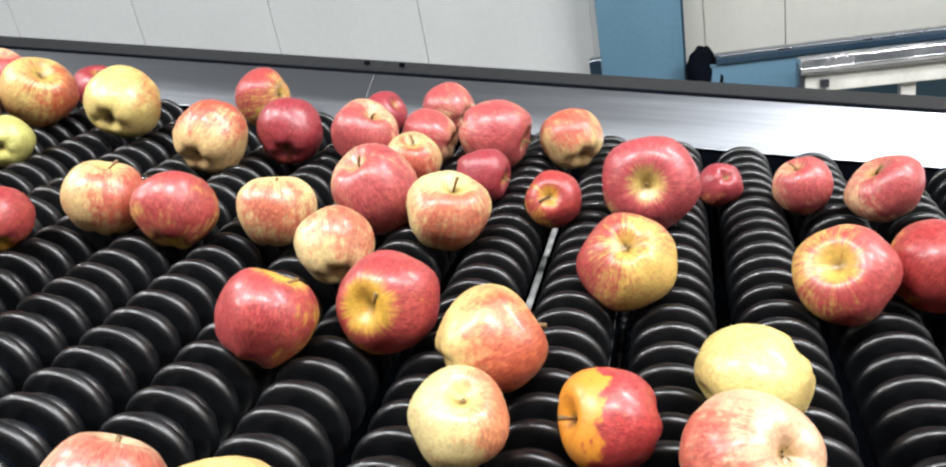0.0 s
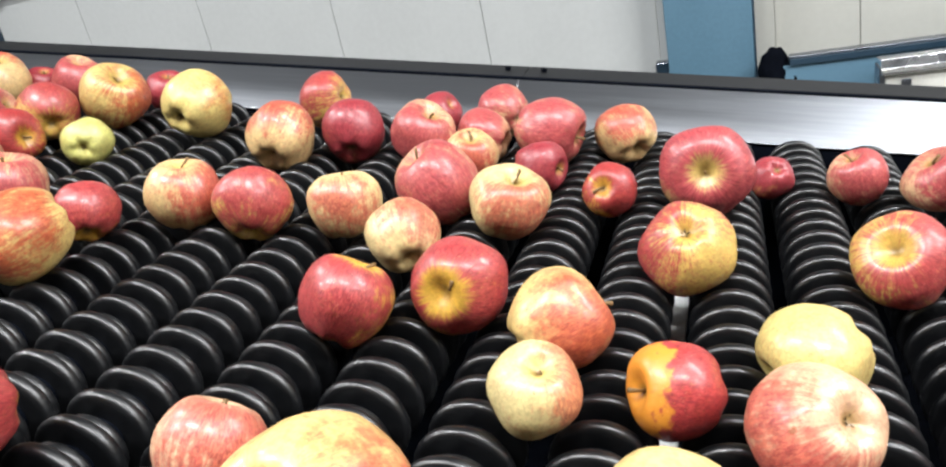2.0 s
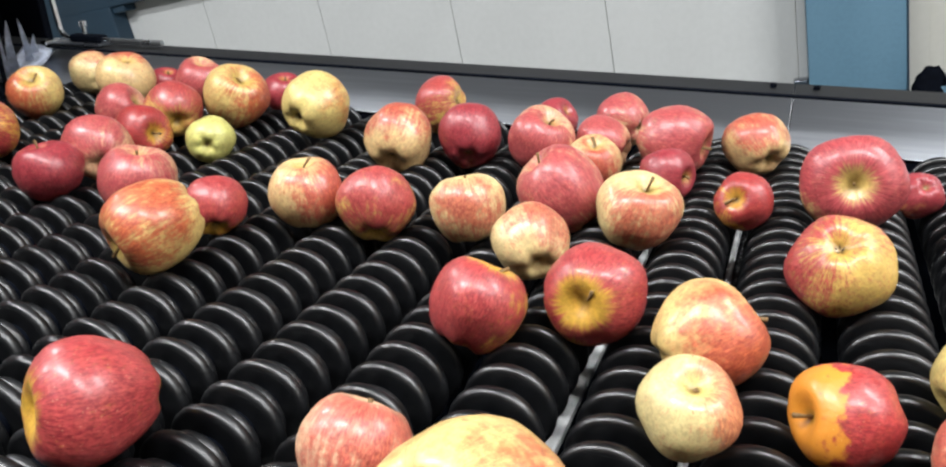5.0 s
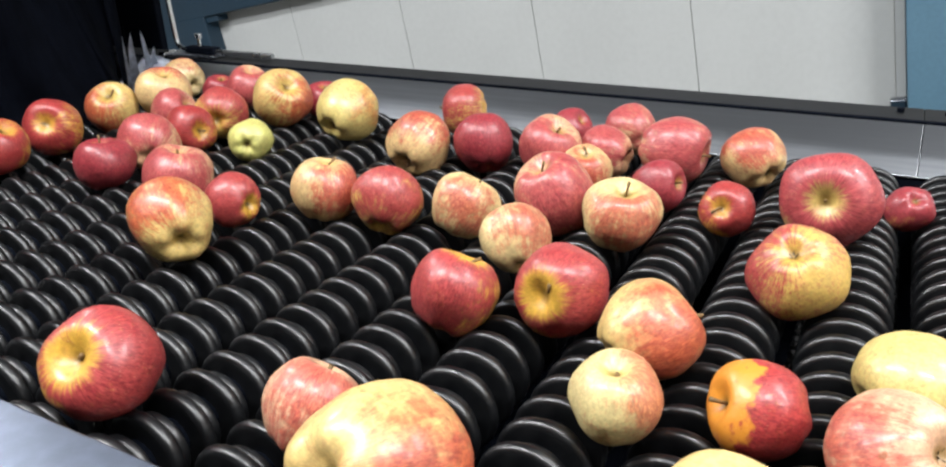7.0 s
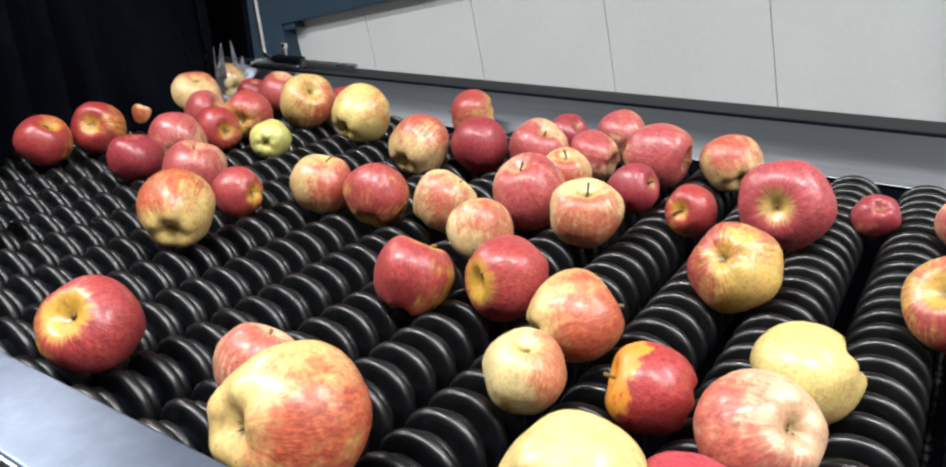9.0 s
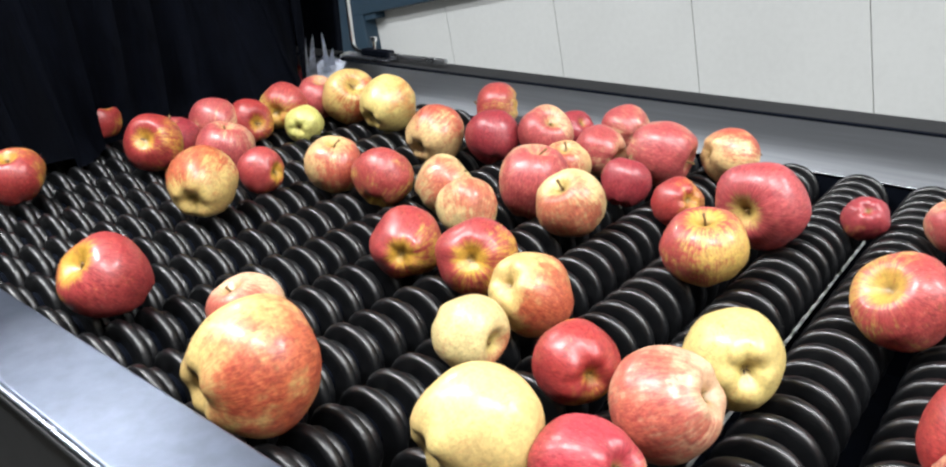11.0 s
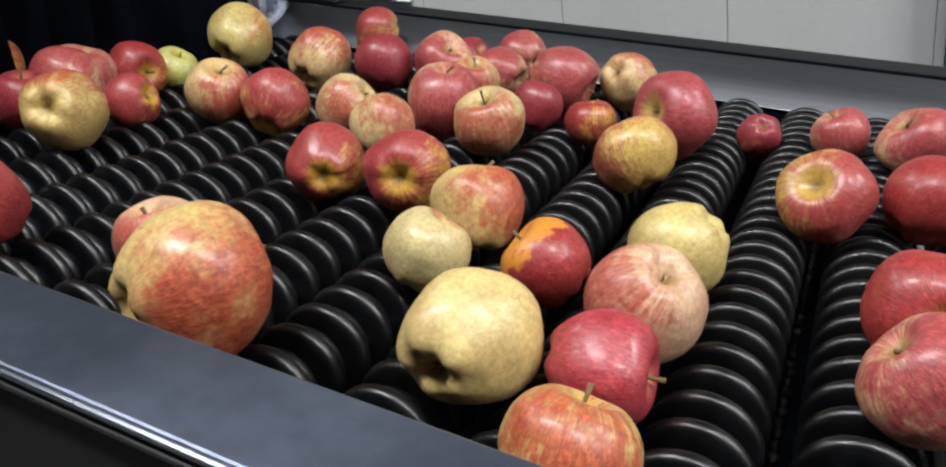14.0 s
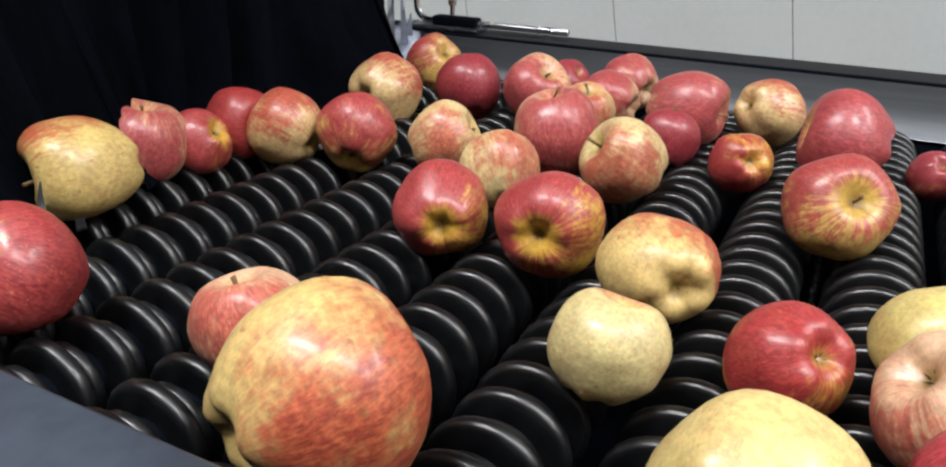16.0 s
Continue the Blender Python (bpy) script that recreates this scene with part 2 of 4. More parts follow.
def extruded(profile, x0, x1, bevel=0.001):
    """A closed yz outline drawn along x."""
    bm = bmesh.new()
    a = [bm.verts.new((x0, y, z)) for y, z in profile]
    b = [bm.verts.new((x1, y, z)) for y, z in profile]
    bm.faces.new(a)
    bm.faces.new(list(reversed(b)))
    for i in range(len(a)):
        j = (i + 1) % len(a)
        bm.faces.new((a[j], a[i], b[i], b[j]))
    bmesh.ops.recalc_face_normals(bm, faces=bm.faces)
    return bevelled(bm, bevel) if bevel else bm


def lathe_y(profile, seg=28):
    """A closed outline of (y, radius) turned about the y axis."""
    bm = bmesh.new()
    rings = [[bm.verts.new((r * math.cos(2 * math.pi * s / seg), y, r * math.sin(2 * math.pi * s / seg))) for s in range(seg)] for y, r in profile]
    for i in range(len(rings) - 1):
        for s in range(seg):
            t = (s + 1) % seg
            bm.faces.new((rings[i][s], rings[i][t], rings[i + 1][t], rings[i + 1][s]))
    bm.faces.new(rings[0][::-1])
    bm.faces.new(rings[-1])
    bmesh.ops.recalc_face_normals(bm, faces=bm.faces)
    return bm


def tube(points, radius, seg=10):
    """A round bar along a line of points."""
    bm = bmesh.new()
    pts = [Vector(p) for p in points]
    rings = []
    for i, p in enumerate(pts):
        way = (pts[min(i + 1, len(pts) - 1)] - pts[max(i - 1, 0)]).normalized()
        q = way.to_track_quat("Z", "Y").to_matrix()
        rad = radius[i] if isinstance(radius, (list, tuple)) else radius
        rings.append([bm.verts.new(p + q @ Vector((rad * math.cos(2 * math.pi * s / seg), rad * math.sin(2 * math.pi * s / seg), 0))) for s in range(seg)])
    for i in range(len(rings) - 1):
        for s in range(seg):
            t = (s + 1) % seg
            bm.faces.new((rings[i][s], rings[i][t], rings[i + 1][t], rings[i + 1][s]))
    bm.faces.new(rings[0][::-1])
    bm.faces.new(rings[-1])
    bmesh.ops.recalc_face_normals(bm, faces=bm.faces)
    return bm


def part(name, bm, material, parent=None, label="", smooth=False):
    ob = new(name, mesh_of(bm, material, smooth))
    if parent:
        ob.parent = parent
    return tagged(ob, label)


def thing(name, label, category, m=None, kind="", group=""):
    ob = new(name)
    ob.empty_display_size = 0.05
    if m is not None:
        ob.matrix_world = m
    return tagged(ob, label, category, group, kind)


# ---- the hall ----
WALL_Y = 4.3
tagged(part("floor", box(-8, 5, -4, 6, -0.2, 0, 0), FLOOR), "grey sealed concrete hall floor", "floor", kind="structure")
tagged(part("ceiling", box(-8, 5, -4, 6, 4.3, 4.45, 0), CEIL), "dark ceiling boards of the packing hall", "ceiling", kind="structure")
tagged(part("wall_west", box(-8.2, -8, -4, 6, 0, 4.3, 0), PANEL), "white panelled hall wall behind the hood", "wall", kind="structure")
tagged(part("wall_east", box(5, 5.2, -4, 6, 0, 4.3, 0), CREAM), "cream panelled hall wall beyond the trough", "wall", kind="structure")
# unseen wall, dark grey so that little light bounces onto discs and apples
tagged(part("wall_south", box(-8, 5, -4.2, -4, 0, 4.3, 0), GREYWALL), "unseen wall opposite the machine, greyed to cut fill light", "wall", kind="structure")
wall = tagged(part("wall_north", box(-8, 5, WALL_Y + 0.06, WALL_Y + 0.26, 0, 4.3, 0), SEAM), "panelled hall wall behind the conveyor", "wall", kind="structure")
edges = [-7.95, -7.0, -6.1, -5.15, -4.2, -3.27, -2.34, -1.41, -0.445]
for x0, x1 in zip(edges[:-1], edges[1:]):
    part("panel", box(x0 + 0.002, x1 - 0.002, WALL_Y, WALL_Y + 0.06, 0.0, 4.3, 0.002), PANEL, wall)
edges = [-0.36, 0.14, 0.54, 1.5, 2.45, 3.4, 4.35, 4.95]
for x0, x1 in zip(edges[:-1], edges[1:]):
    part("panel", box(x0 + 0.002, x1 - 0.002, WALL_Y + (0.0 if x0 > 0.1 else -0.05), WALL_Y + 0.06, 0.0, 4.3, 0.002), CREAM, wall, "cream panel")
part("trim", box(-0.444, -0.40, WALL_Y - 0.02, WALL_Y + 0.05, 0, 4.3, 0.004), PANEL, wall)

for lx, ly in LAMPS:
    f = thing("ceiling_light", "white fluorescent batten under the ceiling", "ceiling light", pose(lx, ly, 4.1), group="ceiling lights")
    part("housing", box(-0.8, 0.8, -0.1, 0.1, 0.05, 0.2, 0.01), WHITE, f)
    part("diffuser", box(-0.76, 0.76, -0.085, 0.085, 0.0, 0.05, 0.01), GLOW, f, "glowing diffuser")

# blue cabinet against the wall
c = thing("blue_cabinet", "tall blue painted steel machine cabinet at the wall", "cabinet", pose(-0.395, 4.1, 0))
part("body", box(0, 0.425, 0.0, 0.2, 0.0, 2.6, 0.006), BLUE, c)
part("side_strip", box(0.425, 0.435, 0.0, 0.2, 0.0, 2.6, 0.002), TEAL, c)
part("base", box(-0.02, 0.445, -0.02, 0.2, 0.0, 0.1, 0.004), TEAL, c)
c = thing("junction_box", "small grey junction box on the wall", "box", pose(-0.43, 4.2, Z0 - 0.6))
part("body", box(-0.04, 0.03, 0, 0.08, -0.05, 0.045, 0.004), DULL_STEEL, c)
part("lid", box(-0.036, 0.026, -0.008, 0, -0.046, 0.041, 0.003), TEAL, c)

# dark blue portal beyond the hood
p = thing("blue_portal", "dark blue steel portal frame behind the hood", "frame", pose(-4.93, 4.16, 0))
part("column", box(-0.9, 0.0, 0.0, 0.14, 0.0, 1.89, 0.01), TEAL, p)
part("beam", box(-0.9, 1.6, 0.0, 0.14, 1.88, 2.5, 0.01), TEAL, p)
part("bracket", box(0.0, 0.12, 0.02, 0.13, 1.835, 1.88, 0.006), TEAL, p)

# side trough conveyor by the wall
g = thing("side_conveyor", "low stainless trough conveyor with a blue skirt", "conveyor", pose(0.15, 3.7, Z0))
part("trough", extruded([(-0.02, -0.64), (-0.05, -0.628), (-0.05, -0.618), (-0.028, -0.606), (-0.02, -0.565), (0.10, -0.575), (0.10, -0.64)], 0.38, 3.6, 0.002), CHROME, g, "bright stainless trough lip")
part("lower_rail", box(0.40, 3.6, -0.015, 0.10, -0.72, -0.642, 0.004), WHITE, g, "white painted rail")
part("end_bracket", box(0.375, 0.398, -0.02, 0.10, -0.72, -0.60, 0.003), DULL_STEEL, g)
part("latch", box(0.46, 0.50, -0.03, -0.016, -0.70, -0.66, 0.004), DULL_STEEL, g)
part("skirt", box(0.0, 3.6, 0.24, 0.26, -1.2, -0.598, 0.003), BLUE, g, "blue painted skirt")
part("top_rail", box(0.03, 3.6, 0.22, 0.30, -0.598, -0.564, 0.004), TEAL, g, "dark top rail")
part("cap", box(0.03, 3.6, 0.225, 0.295, -0.564, -0.553, 0.003), DULL_STEEL, g)
for x in (0.8, 3.3):
    part("leg", box(x, x + 0.06, 0.02, 0.08, -Z0, -0.72, 0.003), WHITE, g)
bag = bmesh.new()
bmesh.ops.create_icosphere(bag, subdivisions=4, radius=1)
for v in bag.verts:
    k = 1 + 0.16 * (noise.noise(v.co * 1.5) + 0.6 * noise.noise(v.co * 4.1))
    v.co = Vector((v.co.x * 0.075 * k, v.co.y * 0.06 * k, v.co.z * 0.13 * k))
b = thing("motor_cover", "crumpled black plastic bag over a drive motor", "bag", pose(0.115, 3.99, Z0 - 0.64))
part("cover", bag, BLACK, b, smooth=True)
part("motor", tube([(0.02, 0.0, -0.02), (0.11, 0.0, -0.02)], 0.035, 16), DULL_STEEL, b)
part("bracket", box(0.06, 0.10, -0.01, 0.03, 0.02, 0.075, 0.004), DULL_STEEL, b)
part("hose", tube([(0.05, -0.03, 0.06), (0.09, -0.04, -0.02), (0.08, -0.05, -0.1), (0.12, -0.04, -0.11)], 0.012, 10), BLACK, b)
part("stand", box(-0.03, 0.03, -0.03, 0.03, -0.72, -0.05, 0.003), DARK, b)

# ---- the conveyor's frame (deck space) ----
X0, X1 = -2.7, 1.6
fr = thing("far_rail", "brushed steel side rail with a dark top strip", "rail", DECK, "structure")
for x0, x1 in ((X0, -0.3600), (-0.3595, X1)):
    part("guide_face", extruded([(0.900, 0.002), (0.905, -0.001), (0.968, 0.040), (0.968, 0.045)], x0, x1, 0.0008), STEEL, fr, "brushed steel guide face")
    part("top_strip", extruded([(0.977, 0.046), (1.034, 0.048), (1.034, 0.030), (0.977, 0.030)], x0, x1, 0.0012), DARK, fr, "dark grey top strip")
# black bar added to draw the dark groove below the strip's edge
part("gasket", box(X0, X1, 0.9695, 0.9765, 0.030, 0.0475, 0.001), BLACK, fr, "black bar added for the dark groove along the strip")
part("web", box(X0, X1, 0.976, 1.03, -0.30, 0.030, 0.002), BLACK, fr)
for x in (-0.385, -0.335):
    part("screw", tube([(x, 1.006, 0.048), (x, 1.006, 0.053)], 0.004, 12), BLACK, fr)
part("inner_wall", box(X0, X1, 0.903, 0.907, -0.30, -0.002, 0.0), BLACK, fr)

nr = thing("near_rail", "flat grey steel side rail with a bright folded edge", "rail", DECK, "structure")
part("top", box(X0, X1, 0.099, 0.149, 0.058, 0.063, 0.0015), RAIL, nr)
part("folded_edge", tube([(X0, 0.098, 0.0605), (X1, 0.098, 0.0605)], 0.0018, 8), DULL_STEEL, nr, "bright folded edge")
part("lower_edge", tube([(X0, 0.0975, 0.0545), (X1, 0.0975, 0.0545)], 0.0016, 8), DARK, nr)
part("inner_side", box(X0, X1, 0.1445, 0.1485, -0.30, 0.058, 0.0), BLACK, nr)
part("outer_side", box(X0, X1, 0.1, 0.1035, -0.30, 0.058, 0.0), DARK, nr)

pan = thing("drip_pan", "black steel pan beneath the rollers", "pan", DECK, "structure")
part("sheet", box(X0, X1, 0.149, 0.903, -0.24, -0.235, 0.0), BLACK, pan)
for x in (-0.013, -0.088, -0.395, -0.64, -0.69, -0.765):
    part("cross_rod", tube([(x, 0.16, -0.066), (x, 0.89, -0.066)], 0.0032, 8), GREY, pan, "thin grey cross rod")
for x in (-0.128, -0.247, -0.482):
    part("cross_bar", box(x - 0.007, x + 0.007, 0.16, 0.89, -0.070, -0.062, 0.0015), GREY, pan, "flat grey cross bar")
for x in (-2.3, -0.6, 1.2):
    for y in (0.12, 1.0):
        top = DECK @ Vector((x, y, -0.29))
        leg = thing("frame_leg", "dark steel leg under the conveyor frame", "leg", group="frame legs")
        part("post", box(top.x - 0.03, top.x + 0.03, y - 0.025, y + 0.025, 0.01, top.z + 0.01, 0.003), DARK, leg)
        part("foot", box(top.x - 0.06, top.x + 0.06, y - 0.05, y + 0.05, 0.0, 0.012, 0.002), DULL_STEEL, leg)

# hood with its rubber curtain
CX, HOOD = -1.575, 0.5
h = thing("hood", "black steel hood over the upper end of the conveyor", "hood", DECK, "structure")
part("front_panel", box(CX - 0.03, CX - 0.01, -0.25, 0.93, 0.27, HOOD, 0.003), BLACK, h)
part("near_side", box(CX - 1.0, CX - 0.03, -0.25, -0.23, -0.2, HOOD, 0.003), BLACK, h)
part("far_side", box(CX - 1.0, CX - 0.115, 1.045, 1.06, -0.2, HOOD, 0.003), BLACK, h)
part("roof", box(CX - 1.0, CX - 0.03, -0.23, 1.045, HOOD - 0.02, HOOD, 0.003), BLACK, h)
part("back", box(CX - 1.02, CX - 1.0, -0.25, 1.06, -0.2, HOOD, 0.003), BLACK, h)
part("near_cheek", box(CX - 0.03, CX - 0.005, -0.25, 0.097, -0.35, 0.27, 0.003), BLACK, h)
cur = thing("strip_curtain", "black slit rubber curtain hanging at the hood's mouth", "curtain", DECK)
rng = random.Random(5)


def ease(lo, hi, v):
    k = min(max((v - lo) / (hi - lo), 0.0), 1.0)
    return k * k * (3 - 2 * k)


def strip(y0, y1, z0, z1, bow, mat_, name="flap", label="", taper=0.05):
    """A hanging flap: it hangs plumb, so that its foot lies further down the sloping deck than its head."""
    bm = bmesh.new()
    grid = []
    for i in range(9):
        u = i / 8
        z = z1 + (z0 - z1) * u
        row = []
        for j in range(4):
            s = j / 3
            y = y0 + (y1 - y0) * (0.5 + (s - 0.5) * (1 - taper * u * u)) + 0.006 * u * u * bow
            bulge = 0.10 * (1 - ease(0.40, 0.50, y)) - 0.05 + 0.13 * ease(0.61, 0.67, y) * (1 - ease(0.74, 0.85, y))
            row.append(bm.verts.new((CX + 0.188 * (0.33 - z) + bulge * u * u - 1.1 * max(0, y - 0.85) + bow * 0.02 * u * u + 0.006 * math.sin(3.1 * s + 9 * y0), y, z)))
        grid.append(row)
    for i in range(8):
        for j in range(3):
            bm.faces.new((grid[i][j], grid[i][j + 1], grid[i + 1][j + 1], grid[i + 1][j]))
    bmesh.ops.solidify(bm, geom=list(bm.faces), thickness=0.003)
    part(name, bm, mat_, cur, label, True)


y = 0.15
while y < 0.93:
    w = rng.uniform(0.045, 0.075)
    strip(y - 0.006, min(y + w + 0.008, 0.95), rng.uniform(0.004, 0.022), 0.33, rng.uniform(-0.3, 0.5), FLAP)
    y += w
def blade(x, y, z, height, width, lean):
    """A torn sliver of plastic that stands up from the rail and ends in a point; also drawn for light in slits."""
    bm = bmesh.new()
    rows = []
    for i in range(7):
        u = i / 6
        w = width * (1 - u) ** 0.7 / 2 + 0.0004
        c = Vector((x + lean * 0.35 * u * u, y + lean * u * u, z + height * u))
        rows.append([bm.verts.new(c + Vector((0.3 * s * w, s * w, 0))) for s in (-1, 1)])
    for i in range(6):
        bm.faces.new((rows[i][0], rows[i][1], rows[i + 1][1], rows[i + 1][0]))
    bmesh.ops.solidify(bm, geom=list(bm.faces), thickness=0.0012)
    part("torn_strip", bm, CLEAR, cur, "pale sliver of torn plastic or of light in a slit", True)


for bx, by, bz, bh, bw, bl in ((-1.54, 0.840, 0.010, 0.098, 0.007, 0.002), (-1.55, 0.860, 0.026, 0.084, 0.017, 0.006), (-1.55, 0.893, 0.040, 0.070, 0.012, -0.004), (-1.55, 0.905, 0.050, 0.030, 0.012, 0.004)):
    blade(bx, by, bz, bh, bw, bl)
bm = bmesh.new()
sheet = [[bm.verts.new((-1.60 + 0.0100 * i - 0.004 * j, 0.850 + 0.0165 * j + 0.002 * math.sin(2.1 * i), 0.014 + 0.0068 * j - 0.0016 * max(0, i - 3) + 0.005 * math.sin(1.7 * i + 1.3 * j) * (1 - j / 7))) for j in range(7)] for i in range(8)]
for i in range(7):
    for j in range(6):
        bm.faces.new((sheet[i][j], sheet[i + 1][j], sheet[i + 1][j + 1], sheet[i][j + 1]))
bmesh.ops.solidify(bm, geom=list(bm.faces), thickness=0.0012)
part("torn_sheet", bm, CLEAR, cur, "crumpled cloudy plastic sheet on the rail", True)

# three pale slivers added for the light that shows through the curtain's slits
for y, z, hi in ((0.300, 0.012, 0.035), (0.325, 0.004, 0.040), (0.345, 0.012, 0.030)):
    blade(-1.45, y, z, hi, 0.006, 0.003)

# clamp rod on the far rail
rod = thing("clamp_rod", "bright bent steel rod clamped on the side rail", "rod", DECK)
bend = [(-1.36, 1.0, 0.0585), (-1.575, 1.0, 0.0585)]
bend += [(-1.575 - 0.020 * math.sin(a), 1.0, 0.0785 - 0.020 * math.cos(a)) for a in (0.3, 0.6, 0.9, 1.2, 1.5)]
bend += [(-1.622, 1.0, 0.5)]
part("bar", tube(bend, 0.0046, 14), CHROME, rod)
part("clamp_block", box(-1.565, -1.495, 0.990, 1.012, 0.0535, 0.0665, 0.003), BLACK, rod)
part("bolt", tube([(-1.537, 1.001, 0.066), (-1.537, 1.001, 0.082)], 0.0034, 10), CHROME, rod)
part("bolt_head", tube([(-1.537, 1.001, 0.081), (-1.537, 1.001, 0.089)], 0.0062, 8), CHROME, rod)
part("foot_plate", box(-1.60, -1.49, 0.982, 1.02, 0.048, 0.0535, 0.002), DULL_STEEL, rod)
part("angle_tab", box(-1.606, -1.59, 0.962, 1.0, 0.050, 0.058, 0.002), CHROME, rod)

# ---- rollers: discs and collars on a shaft, carried by the belt ----
PITCH, FIRST, AXIS_Z, DISC_R = 0.0737, 0.108, -0.020, 0.031
Y_NEAR, Y_FAR, STEP = 0.166, 0.893, 0.025
disc_mesh = mesh_of(lathe_y([(-0.0045, 0.012), (-0.0045, 0.0266), (-0.0042, 0.0286), (-0.0033, 0.0300), (-0.0019, 0.0308), (0.0, DISC_R), (0.0019, 0.0308), (0.0033, 0.0300), (0.0042, 0.0286), (0.0045, 0.0266), (0.0045, 0.012)]), RUBBER)
collar_mesh = mesh_of(lathe_y([(-0.0036, 0.012), (-0.0036, 0.0212), (-0.0026, 0.0228), (-0.0013, 0.0233), (0.0013, 0.0233), (0.0026, 0.0228), (0.0036, 0.0212), (0.0036, 0.012)], 24), HUB)
shaft_mesh = mesh_of(lathe_y([(Y_NEAR - 0.012, 0.010), (Y_NEAR - 0.012, 0.014), (Y_FAR + 0.006, 0.014), (Y_FAR + 0.006, 0.010)], 16), BLACK)
beads = []
for i in range(58):
    beads += [(Y_NEAR + 0.0125 * i, 0.0018), (Y_NEAR + 0.0125 * i + 0.002, 0.0042), (Y_NEAR + 0.0125 * i + 0.006, 0.0042), (Y_NEAR + 0.0125 * i + 0.008, 0.0018)]
link_mesh = mesh_of(lathe_y(beads, 10), HUB)
MOVING = []


def roller(k):
    ob = tagged(new("roller", shaft_mesh), "black rubber disc roller lying across the conveyor", "roller", "conveyor rollers")
    y, i = Y_NEAR, 0
    while y < Y_FAR:
        for name, me, dy in (("disc", disc_mesh, 0.0), ("collar", collar_mesh, 0.0102)):
            if y + dy < Y_FAR:
                d = new(name, me)
                d.parent, d.location = ob, (0, y + dy, 0)
        y += STEP
    d = new("link_bar", link_mesh)
    d.parent, d.location = ob, (PITCH / 2, 0, -0.058)
    MOVING.append((ob, [(t, DECK @ pose(FIRST + PITCH * k - V * t, 0, AXIS_Z)) for t in (0, 4, 8, 12, 16)]))


# ---- apples ----
WORDS = {
    "Y": "pale yellow-green apple", "YP": "cream-yellow apple with pink freckles", "P": "peach apple with soft pink streaks",
    "YR": "olive-yellow apple flushed with orange red", "PR": "pink-red apple with cream streaks", "PY": "pink-red apple with a yellow crown", "ST": "pink-red apple with a yellow star", "G": "small yellow-green apple", "BY": "orange-yellow apple with a red cheek", "CY": "cream-yellow apple", "OH": "red apple with an orange hollow", "CR": "glossy crimson apple",
    "CP": "pale green-cream apple with a pink cheek", "MP": "mottled pink and cream apple", "R": "red apple with yellow hollows", "W": "dark wine-red apple", "RO": "red apple with an orange russet patch",
}
count = [0]


def apple_mesh(r, tall, seed):
    seg, rings = 36, 26
    rg = random.Random(seed)
    lobes, phase, taper = rg.uniform(0.015, 0.05), rg.uniform(0, 6.28), rg.uniform(0.03, 0.11)
    shift = Vector((rg.uniform(-9, 9), rg.uniform(-9, 9), rg.uniform(-9, 9)))
    lean = rg.uniform(-0.07, 0.07)
    verts, faces = [], []
    for i in range(rings + 1):
        a = math.pi * (0.004 + 0.992 * i / rings)
        s, c = math.sin(a), math.cos(a)
        for j in range(seg):
            f = 2 * math.pi * j / seg
            rad = s * (1 + taper * c)
            z = c * 0.94
            if c > 0:
                z -= 0.36 * math.exp(-(rad / 0.34) ** 2)
            else:
                z += 0.33 * math.exp(-(rad / 0.28) ** 2)
                z -= 0.03 * math.cos(5 * f + phase) * math.exp(-((rad - 0.45) / 0.22) ** 2)
            rad *= 1 + lobes * math.cos(5 * f + phase) * (0.25 + 0.75 * (0.5 - 0.5 * c)) * s
            d = Vector((rad * math.cos(f), rad * math.sin(f), z * tall))
            d *= 1 + 0.10 * noise.noise(d * 0.9 + shift) + 0.02 * noise.noise(d * 2.6 + shift)
            d.x += lean * d.z
            verts.append(d)
    mid = Vector([(min(v[i] for v in verts) + max(v[i] for v in verts)) / 2 for i in range(3)])
    wide = (max(v.x for v in verts) - min(v.x for v in verts) + max(v.y for v in verts) - min(v.y for v in verts)) / 4
    verts = [(v - mid) * (r / wide) for v in verts]
    for i in range(rings):
        for j in range(seg):
            k = (j + 1) % seg
            faces.append((i * seg + j, (i + 1) * seg + j, (i + 1) * seg + k, i * seg + k))
    faces.append(tuple(range(seg)))
    faces.append(tuple(reversed(range(rings * seg, rings * seg + seg))))
    me = bpy.data.meshes.new("apple")
    me.from_pydata(verts, [], faces)
    me.shade_smooth()
    return me, mid.z, r / wide


CHEEK = {"r": (1.0, -0.1, 0.4), "l": (-1.0, -0.1, 0.4), "u": (0.0, 0.3, 1.0), "d": (0.1, -0.6, -0.8), "f": (0.2, -0.8, 0.55)}


def turn_to(stem, cheek):
    """A turn that points the local z (the stem) along stem, with the blushed cheek along cheek as far as it goes."""
    z = Vector(stem).normalized()
    for c in (cheek, (0.3, -0.2, 1.0), (1, 0.3, 0)):
        x = Vector(c) - z * Vector(c).dot(z)
        if x.length > 0.3:
            break
    x.normalize()
    return Matrix((x, z.cross(x), z)).transposed().to_quaternion()


def roll_window(ta, tb):
    """When an apple rolls between two rests: the belt jolts it at 5.1 to 7.4 s and at 8.7 to 11 s."""
    if ta < 8 and tb == 8:
        return max(ta, 5.1), 7.4
    if ta <= 8 < tb:
        return 8.7, min(tb, 11.0)
    return ta, tb


STOPS = [0, 4, 5.1, 5.7, 6.3, 6.9, 7.4, 8.7, 9.2, 9.7, 10.2, 10.6] + [11 + 0.25 * i for i in range(21)]


